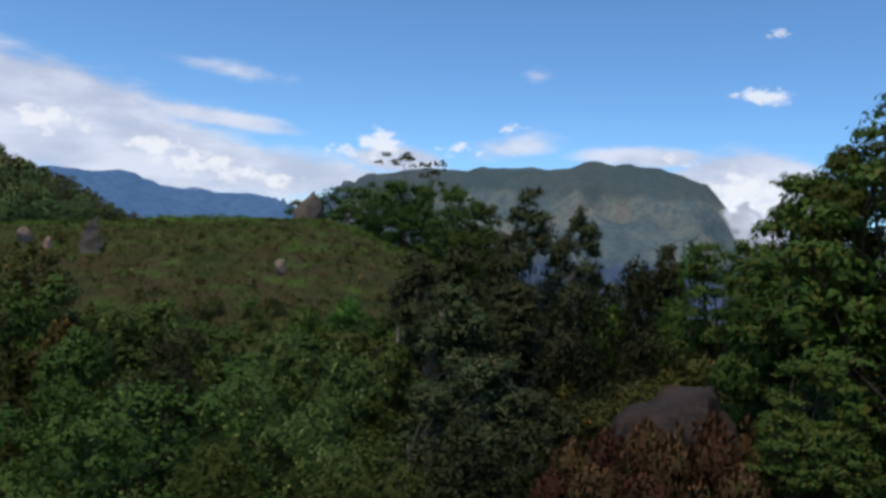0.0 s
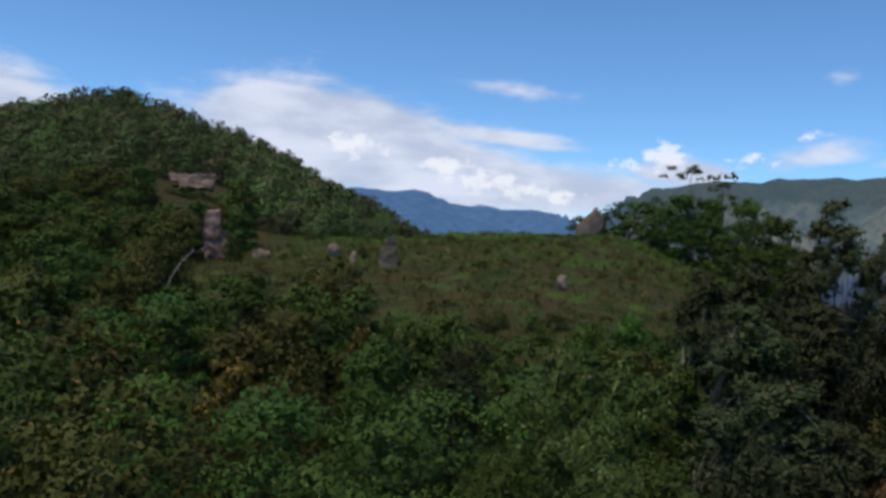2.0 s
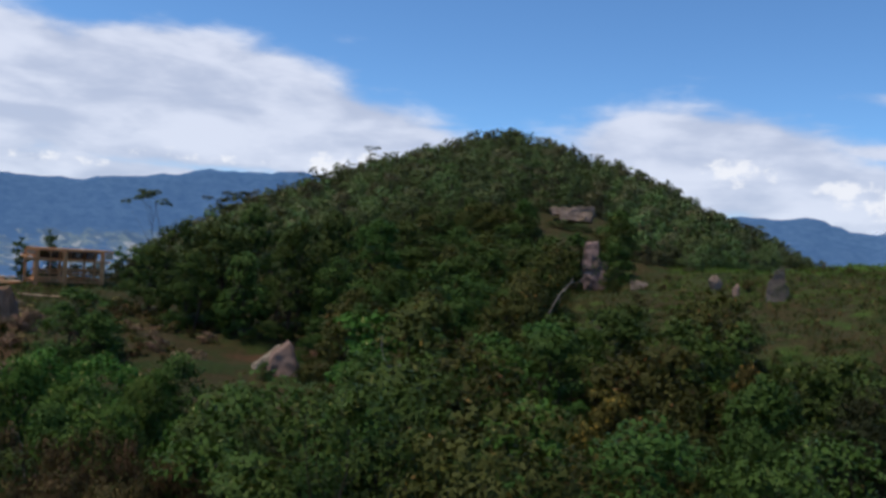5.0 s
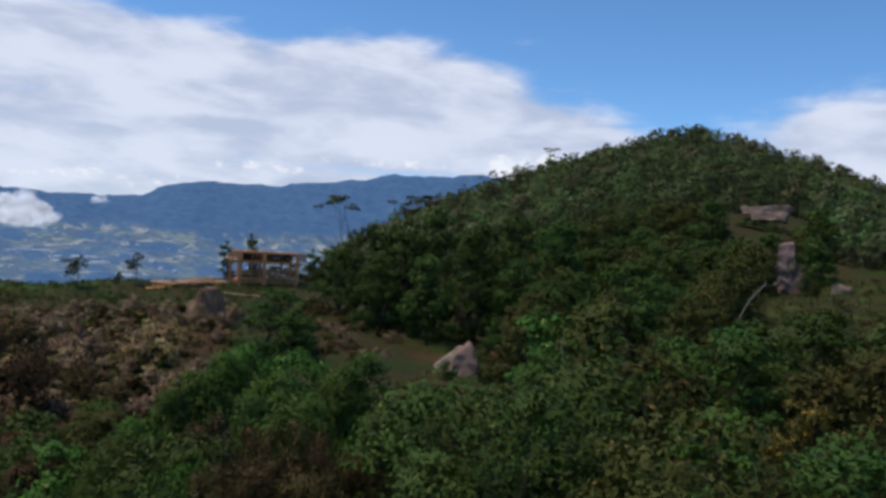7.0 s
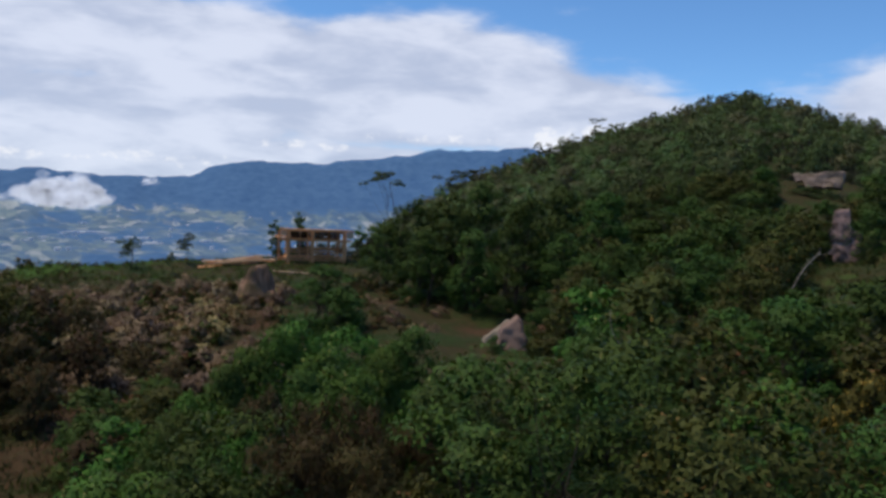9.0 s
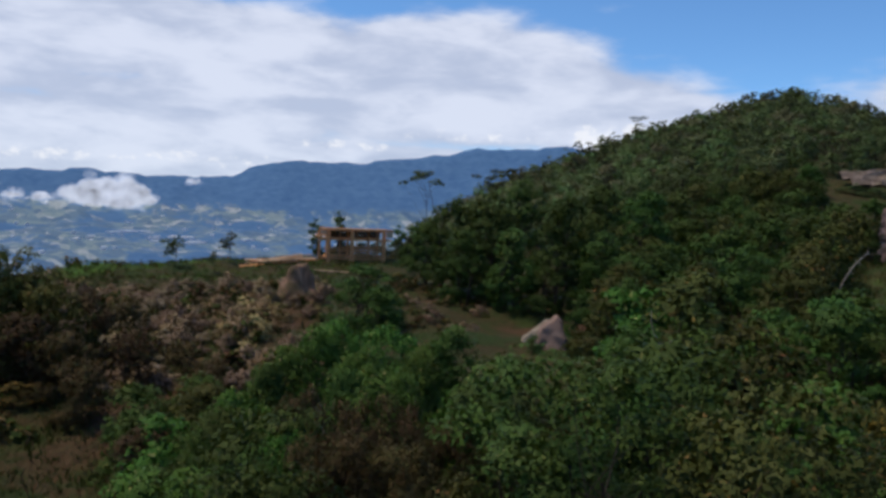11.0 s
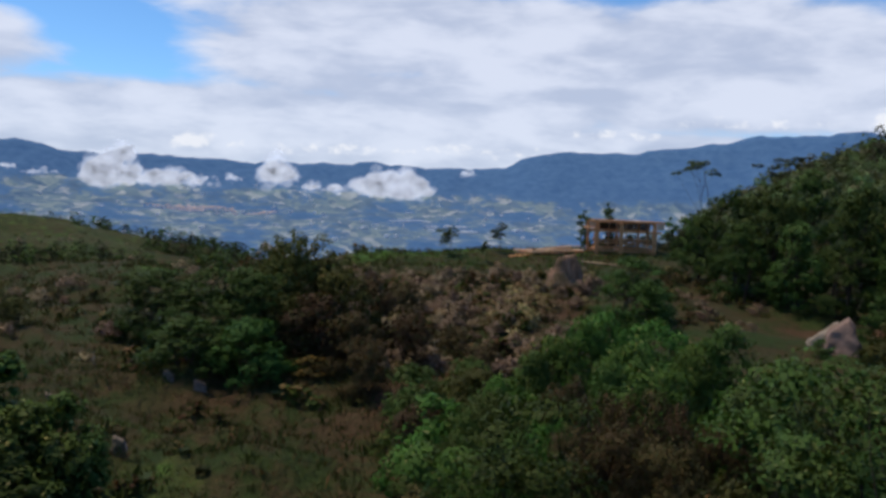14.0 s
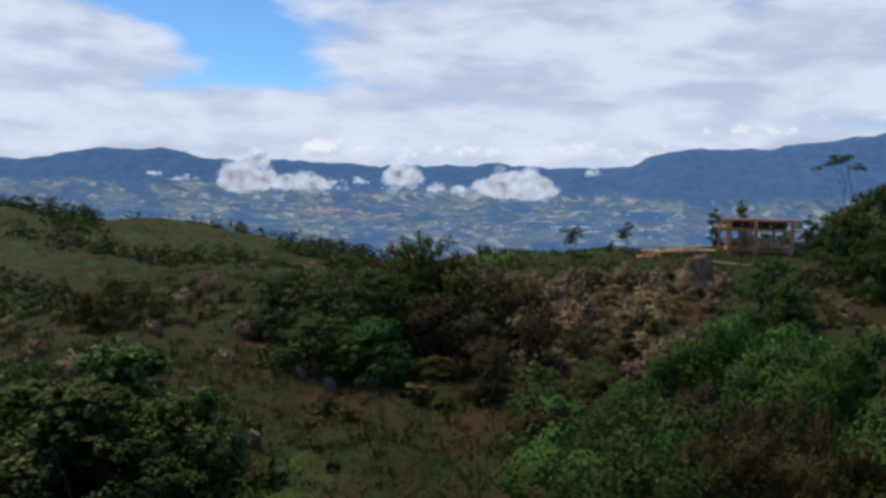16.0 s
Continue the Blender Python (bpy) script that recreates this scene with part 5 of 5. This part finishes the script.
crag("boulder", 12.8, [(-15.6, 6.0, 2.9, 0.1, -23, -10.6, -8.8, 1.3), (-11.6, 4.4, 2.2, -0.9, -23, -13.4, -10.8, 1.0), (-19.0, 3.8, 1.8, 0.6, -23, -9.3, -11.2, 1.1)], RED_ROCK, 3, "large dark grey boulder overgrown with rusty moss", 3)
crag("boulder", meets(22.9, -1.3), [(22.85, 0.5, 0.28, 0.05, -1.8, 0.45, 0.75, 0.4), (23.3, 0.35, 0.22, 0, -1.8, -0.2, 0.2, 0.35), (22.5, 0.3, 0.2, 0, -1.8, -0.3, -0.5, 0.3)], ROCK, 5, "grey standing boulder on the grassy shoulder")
rock_at("boulder", 26.8, None, -1.0, 0.0, 0.45, PALE_ROCK, 8, "small grey boulder on the grassy shoulder")
rock_at("boulder", 11.0, None, -2.5, -1.3, 0.42, PALE_ROCK, 9, "pale pinkish stone standing in the grass")
rock_at("rock_slab", 9.3, 76, 0.8, 3.4, 1.15, ROCK, 12, "large tilted grey rock slab behind the shoulder", taper=0.5, tilt=12)
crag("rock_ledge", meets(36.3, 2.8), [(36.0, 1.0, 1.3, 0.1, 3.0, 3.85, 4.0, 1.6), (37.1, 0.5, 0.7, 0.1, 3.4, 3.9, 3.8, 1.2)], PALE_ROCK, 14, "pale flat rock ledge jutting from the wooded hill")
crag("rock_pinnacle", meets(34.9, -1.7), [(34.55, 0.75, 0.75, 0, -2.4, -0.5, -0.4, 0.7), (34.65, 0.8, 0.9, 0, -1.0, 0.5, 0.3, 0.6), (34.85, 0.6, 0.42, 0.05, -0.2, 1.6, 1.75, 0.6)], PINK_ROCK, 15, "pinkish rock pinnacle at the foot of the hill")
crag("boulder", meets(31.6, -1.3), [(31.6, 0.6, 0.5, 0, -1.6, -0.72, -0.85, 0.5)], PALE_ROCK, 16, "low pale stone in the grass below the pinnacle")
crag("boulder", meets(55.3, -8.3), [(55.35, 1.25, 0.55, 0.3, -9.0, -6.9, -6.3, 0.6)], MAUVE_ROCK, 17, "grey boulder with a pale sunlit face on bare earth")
# cream block as the boulder's left face, the sunlight on it put into the colour
crag("boulder", meets(57.2, -8.0) - 0.5, [(56.9, 1.3, 0.8, -0.3, -9.4, -7.9, -6.7, 0.6)], CREAM_ROCK, 18, "flat cream block for the sunlit left face of the grey boulder")
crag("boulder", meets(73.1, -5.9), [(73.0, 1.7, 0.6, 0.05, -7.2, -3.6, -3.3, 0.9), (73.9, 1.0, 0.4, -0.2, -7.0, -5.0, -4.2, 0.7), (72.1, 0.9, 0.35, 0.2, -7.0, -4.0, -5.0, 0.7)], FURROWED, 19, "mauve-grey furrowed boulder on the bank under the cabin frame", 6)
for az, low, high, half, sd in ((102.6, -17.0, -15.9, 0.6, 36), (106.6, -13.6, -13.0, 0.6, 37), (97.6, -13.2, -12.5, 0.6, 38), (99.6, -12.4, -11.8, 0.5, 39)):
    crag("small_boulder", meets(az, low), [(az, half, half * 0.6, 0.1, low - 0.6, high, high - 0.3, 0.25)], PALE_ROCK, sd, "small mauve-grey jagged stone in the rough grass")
rock_at("small_boulder", 25.4, None, -1.5, -0.5, 0.25, MAUVE_ROCK, 38, "small mauve-grey stone in the grass")


# ---- the cabin frame ----
def beam(name, a, b, wide, deep, mat, parent, label=""):
    """A squared timber from a to b with softened edges."""
    a, b = Vector(a), Vector(b)
    L = (b - a).length
    bm = bmesh.new()
    bmesh.ops.create_cube(bm, size=1)
    for v in bm.verts:
        v.co = Vector((v.co.x * wide, v.co.y * deep, v.co.z * L))
    bmesh.ops.bevel(bm, geom=bm.edges[:], offset=min(wide, deep) * 0.1, segments=1, affect="EDGES")
    me = bpy.data.meshes.new(name)
    bm.to_mesh(me)
    bm.free()
    me.materials.append(mat)
    ob = new(name, me)
    ob.parent = parent
    ob.matrix_basis = Matrix.Translation((a + b) / 2) @ (b - a).to_track_quat("Z", "Y").to_matrix().to_4x4()
    return tagged(ob, label) if label else ob


def cabin():
    """A small timber cabin, posts and rails only, in its own axes: x along the front, y to the back."""
    base = new("cabin_frame")
    W, D, H = 4.1, 3.0, 2.36
    for x, y in ((0, 0), (1.72, -0.05), (W, 0.1), (-0.55, 1.2), (3.4, D), (0.2, D), (W, D), (1.8, D)):
        beam("post", (x, y, -0.35), (x, y, H - (0.05 if y < 1 else 0.0)), 0.27 if y < 1 else 0.15, 0.22, TIMBER, base)
    for z, x0, x1, y in ((0.3, -0.55, W, -0.08), (0.3, -0.3, W, D), (0.95, 0.0, W, D), (0.86, 0.0, W, -0.08), (1.08, 1.72, W, 1.4), (1.72, -0.75, W + 0.5, -0.1), (1.72, -0.2, W, D), (0.5, 0.0, W, 1.5)):
        beam("rail", (x0, y, z), (x1, y, z), 0.09, 0.13, TIMBER, base)
    for x in (0.0, 1.72, W):
        beam("tie_beam", (x, 0.02, H - 0.06), (x, D + 0.3, H - 0.02), 0.12, 0.16, TIMBER, base)
        beam("floor_joist", (x, 0.0, 0.36), (x, D, 0.36), 0.1, 0.12, TIMBER, base)
    beam("fascia", (-0.45, -0.2, H + 0.02), (W + 0.6, -0.16, H + 0.05), 0.06, 0.1, TIMBER, base)
    beam("fascia", (-0.3, D + 0.35, H + 0.02), (W + 0.5, D + 0.35, H + 0.02), 0.05, 0.16, TIMBER, base)
    for i in range(9):
        x = -0.2 + i * (W + 0.8) / 8
        beam("rafter", (x, -0.12, H + 0.04), (x, D + 0.3, H + 0.06), 0.09, 0.12, TIMBER, base)
    for i in range(7):
        beam("roof_board", (-0.4 + 0.12 * (i % 3), 0.2 + i * 0.45, H + 0.12), (W + 0.4 + 0.15 * (i % 3), 0.24 + i * 0.45, H + 0.12), 0.42, 0.03, SHADE_TIMBER if i % 3 else TIMBER, base)
    # back boards added, in the darkened timber, to keep the space under the roof dark
    for i in range(3):
        beam("wall_board", (0.1, D + 0.1, H - 0.12 - 0.2 * i), (W + 0.2, D + 0.1, H - 0.1 - 0.2 * i), 0.03, 0.19, SHADE_TIMBER, base)
    beam("roof_board", (W + 0.14, -0.14, H - 0.24), (W + 0.62, -0.14, H - 0.22), 0.03, 0.42, PLANK, base)
    beam("roof_board", (-0.62, -0.12, H - 0.15), (-0.16, -0.12, H - 0.13), 0.03, 0.34, PLANK, base)
    for x in (1.2, 2.5):
        beam("stud", (x, D, 0.4), (x, D, H), 0.07, 0.07, TIMBER, base)
    beam("brace", (-0.55, 1.2, 1.95), (0.1, -0.2, 1.98), 0.08, 0.12, TIMBER, base)
    beam("brace", (-0.8, 1.4, 1.92), (-0.65, -0.2, 1.92), 0.08, 0.12, TIMBER, base)
    return tagged(base, "unfinished cabin frame of raw orange timber posts and rails", "cabin")


CABIN_AZ, CABIN_R = 71.05, 61.0
left = foot(CABIN_AZ, CABIN_R)
right = foot(67.25, CABIN_R + 0.6)
along = Vector((right.x - left.x, right.y - left.y, 0)).normalized()
shed = cabin()
shed.matrix_basis = Matrix.Translation((left.x, left.y, left.z)) @ Matrix.Rotation(math.atan2(along.y, along.x), 4, "Z")


def lumber():
    """Sawn boards stacked and spilt beside the cabin."""
    g = np.random.default_rng(9)
    n = 0
    for layer in range(3):
        for k in range(7 - layer):
            r = 57.0 + 0.34 * k + g.normal(0, 0.12)
            a, b = foot(77.4 - 0.7 * layer - g.uniform(0, 1.6), r + g.uniform(-0.5, 0.3)), foot(72.2 + g.uniform(-0.4, 1.3), r + 0.8)
            a.z, b.z = a.z + 0.05 + 0.07 * layer, b.z + 0.08 + 0.2 * layer + g.uniform(0, 0.14)
            ob = beam("plank", a, b, 0.19, 0.05, PLANK if (n % 3) else TIMBER, None)
            ob.matrix_basis = ob.matrix_basis @ Matrix.Rotation(g.uniform(-0.5, 0.5), 4, "Z")
            tagged(ob, "sawn timber board lying in the stack beside the cabin frame", "plank", "stack of sawn boards")
            n += 1
    a, b = foot(72.0, 54.5), foot(69.6, 54.0)
    a.z, b.z = a.z + 0.06, b.z + 0.1
    tagged(beam("plank", a, b, 0.2, 0.06, PLANK, None), "pale board lying in the grass below the cabin frame", "plank", "stack of sawn boards")


lumber()

# ---- dead wood ----


def dead_branch(p, q, seed, label, thick=0.09):
    g = np.random.default_rng(seed)
    p, q = np.array(p), np.array(q)
    pieces = [limb(p, q, thick, thick * 0.5, g, 0.05, 7, 7)]
    for k in range(4):
        s = g.uniform(0.55, 1.0)
        o = p + (q - p) * s
        pieces.append(limb(o, o + (q - p) * 0.22 + g.normal(0, 0.35, 3), thick * 0.45, thick * 0.15, g, 0.12, 5, 5))
    return tagged(new("dead_branch", mesh_of("dead_branch", *join(pieces), PALE_BARK, True)), label, "branch")


dead_branch(foot(37.9, 40), spot(36.0, -1.0, 41), 4, "bleached leaning dead branch at the foot of the hill", 0.05)
dead_branch(foot(47.9, 22), spot(47.5, -7.4, 22), 5, "pale bare snag standing in the thicket", 0.05)
dead_branch(foot(72.2, 15.5), spot(71.2, -12.9, 16.5), 6, "bleached bare branch sticking out of the thicket", 0.03)
dead_branch(foot(44.6, 60), spot(44.4, -0.2, 58), 8, "pale bare trunk between the trees", 0.09)

# ---- small pale rosette plants in the grass ----


def rosette(az, r, size, seed):
    g = np.random.default_rng(seed)
    p = np.array(foot(az, r))
    n = 26
    a = g.uniform(0, 6.283, n)
    d = np.stack([np.cos(a), np.sin(a), g.uniform(0.3, 1.2, n)], 1)
    co, f = leaves(p + d * size * 0.35, np.stack([-d[:, 0], -d[:, 1], np.ones(n)], 1), size * 0.7, size * 0.35, g, 0.0, 0.2)
    return tagged(new("rosette_plant", mesh_of("rosette_plant", co, f, LEAF["grey"])), "pale grey-green broad-leaved rosette plant in the grass", "plant", "rosette plants on the slope")


for az, r, size, sd in ((97.4, 17.5, 0.35, 1), (101.2, 17.0, 0.4, 2), (98.6, 18.5, 0.25, 3), (103.9, 16.5, 0.3, 4), (92.6, 24, 0.35, 5), (95.2, 20, 0.25, 6)):
    rosette(az, r, size, sd)

# ---- the valley: houses and low cloud ----
WALL = plain("white_render", (0.60, 0.62, 0.66), 0.8, 0.12, 0.05)
ROOF = plain("tile_roof", (0.55, 0.41, 0.37), 0.8, 0.2, 0.05)


def house_row(name, label, places, seed):
    """Far houses with pitched roofs, joined."""
    g = np.random.default_rng(seed)
    co, faces, slots = [], [], []
    for az, r, w, d, h in places:
        x, y = xy(az, r)
        z = float(far_z(np.array(x), np.array(y))) - 2
        t = g.uniform(0, 3.14)
        c, s = math.cos(t), math.sin(t)
        k = len(co)
        for px, py, pz in ((-1, -1, 0), (1, -1, 0), (1, 1, 0), (-1, 1, 0), (-1, -1, 1), (1, -1, 1), (1, 1, 1), (-1, 1, 1), (-1, 0, 1.5), (1, 0, 1.5)):
            ux, uy = px * w / 2, py * d / 2
            co.append((x + ux * c - uy * s, y + ux * s + uy * c, z + 2 + pz * h if pz else z))
        for f, m in (((0, 1, 5, 4), 0), ((1, 2, 6, 5), 0), ((2, 3, 7, 6), 0), ((3, 0, 4, 7), 0), ((4, 5, 9, 8), 1), ((6, 7, 8, 9), 1), ((5, 6, 9, 9), 0), ((7, 4, 8, 8), 0)):
            faces.append([k + i for i in (f if f[2] != f[3] else f[:3])])
            slots.append(m)
    me = bpy.data.meshes.new(name)
    me.from_pydata(co, [], faces)
    me.materials.append(WALL), me.materials.append(ROOF if "town" in name else WALL)
    me.polygons.foreach_set("material_index", slots)
    return tagged(new(name, me), label, "houses", kind="stuff")


g = np.random.default_rng(8)
house_row("valley_town", "small far town of pale walls and tiled roofs", [(g.normal(98.0, 1.3), g.normal(3350, 55), g.uniform(9, 17), g.uniform(7, 12), g.uniform(5, 8)) for _ in range(110)] + [(g.normal(94.2, 0.7), g.normal(3250, 25), g.uniform(9, 15), 9, 6) for _ in range(26)], 1)
house_row("valley_farms", "scattered white farm houses and sheds in the valley", [(g.uniform(62, 118), g.uniform(2300, 4000), g.uniform(7, 14), g.uniform(6, 9), g.uniform(4, 6)) for _ in range(90)]
          + [(g.normal(c, 0.35), g.normal(r, 30), g.uniform(18, 40), 10, 3.5) for c, r in ((84.8, 3050), (83.2, 3150), (80.9, 2950), (82.3, 2800), (76.3, 2900), (79.8, 2700), (86.5, 2850)) for _ in range(4)], 2)


def cloud_mat():
    m, t, b = material("low_cloud", 1.0)
    b.inputs["Specular IOR Level"].default_value = 0.0
    b.inputs["Base Color"].default_value = (0.28, 0.31, 0.38, 1)
    # the cloud glows by itself, in place of sunlight scattered within it
    b.inputs["Emission Color"].default_value = (0.82, 0.87, 1.0, 1)
    b.inputs["Emission Strength"].default_value = 0.8
    n = noise_tex(t, where(t), 0.02, 5.0, 0.6)
    t.links.new(mth(t, "MULTIPLY", step(t, n, 0.2, 0.8), 0.19), b.inputs["Alpha"])
    return m


CLOUD = cloud_mat()


def billows(bm, az, el, r, wide, high, seed, count):
    """A ragged bank of cloud: many small thin billows."""
    g = np.random.default_rng(seed)
    m = Matrix.Translation(spot(az, el, r)) @ Matrix.Rotation(radians(az), 4, "Z")
    W, H = r * math.tan(radians(wide * 1.12)), r * math.tan(radians(high * 1.3))
    heads = [(g.uniform(-0.8, 0.8), g.uniform(0.3, 1.0), g.uniform(0.14, 0.34)) for _ in range(8)]
    heads = [(hu, hv * (1 - 0.65 * hu * hu), spread) for hu, hv, spread in heads]
    for _ in range(int(count * 2.2)):
        hu, hv, spread = heads[int(g.integers(8))]
        u = hu + g.normal(0, spread)
        v = hv * g.uniform(0, 1) * math.exp(-((u - hu) / spread) ** 2 / 3) - 0.3 - g.exponential(0.1)
        rad = H * g.uniform(0.08, 0.27) * max(0.45, 1.1 - 0.5 * abs(u))
        res = bmesh.ops.create_icosphere(bm, subdivisions=1, radius=rad)
        o = Vector((u * W, g.normal(0, 0.35) * H, v * H))
        k = g.uniform(0, 9)
        for q in res["verts"]:
            s = 1 + 0.35 * noise.noise(q.co / rad * 1.6 + Vector((k, 0, 0)))
            q.co = m @ (o + Vector((q.co.x * 1.3, q.co.y, q.co.z * 0.9)) * s)


BANKS = ((103.9, 1.3, 3900, 1.8, 1.7, 150), (102.9, 2.4, 3900, 0.7, 1.0, 40), (99.6, 0.8, 3900, 2.6, 0.9, 110), (93.1, 1.7, 3900, 1.2, 1.3, 90), (85.4, 1.1, 3900, 2.5, 1.6, 190), (90.0, 0.7, 3900, 1.1, 0.7, 55), (80.1, 2.0, 3900, 0.5, 0.5, 20),
         (109.4, 1.1, 3900, 0.5, 0.35, 20), (107.5, 0.8, 3900, 0.8, 0.4, 24), (106.0, -0.7, 3900, 0.5, 0.4, 18), (114.5, -0.4, 3900, 0.8, 0.25, 16), (93.0, -0.2, 3900, 0.3, 0.5, 14), (96.2, 1.0, 3900, 0.9, 0.4, 20),
         (-6.0, 5.5, 2280, 1.6, 0.5, 60), (-19.3, 2.4, 2250, 2.4, 2.2, 170), (-16.6, 5.3, 2290, 1.2, 0.35, 30), (-8.2, 5.2, 2230, 0.8, 0.5, 24), (22.6, 2.1, 4200, 0.4, 0.5, 14), (15.5, 3.2, 4300, 3.6, 0.3, 70))
bm = bmesh.new()
for i, bank in enumerate(BANKS):
    billows(bm, *bank[:5], 60 + i, bank[5])
me = bpy.data.meshes.new("low_clouds")
bm.to_mesh(me)
bm.free()
me.materials.append(CLOUD)
me.polygons.foreach_set("use_smooth", np.ones(len(me.polygons), bool))
tagged(new("low_clouds", me), "ragged white low clouds drifting before the far ridges", "clouds", kind="stuff").visible_shadow = False

# ---- the patterns that the plants were copied from go ----
for ob in [o for ks in KINDS.values() for o in ks]:
    for c in list(ob.children):
        bpy.data.objects.remove(c)
    bpy.data.objects.remove(ob)
for ob in scene.objects:
    for key in ("h", "w"):
        if key in ob:
            del ob[key]
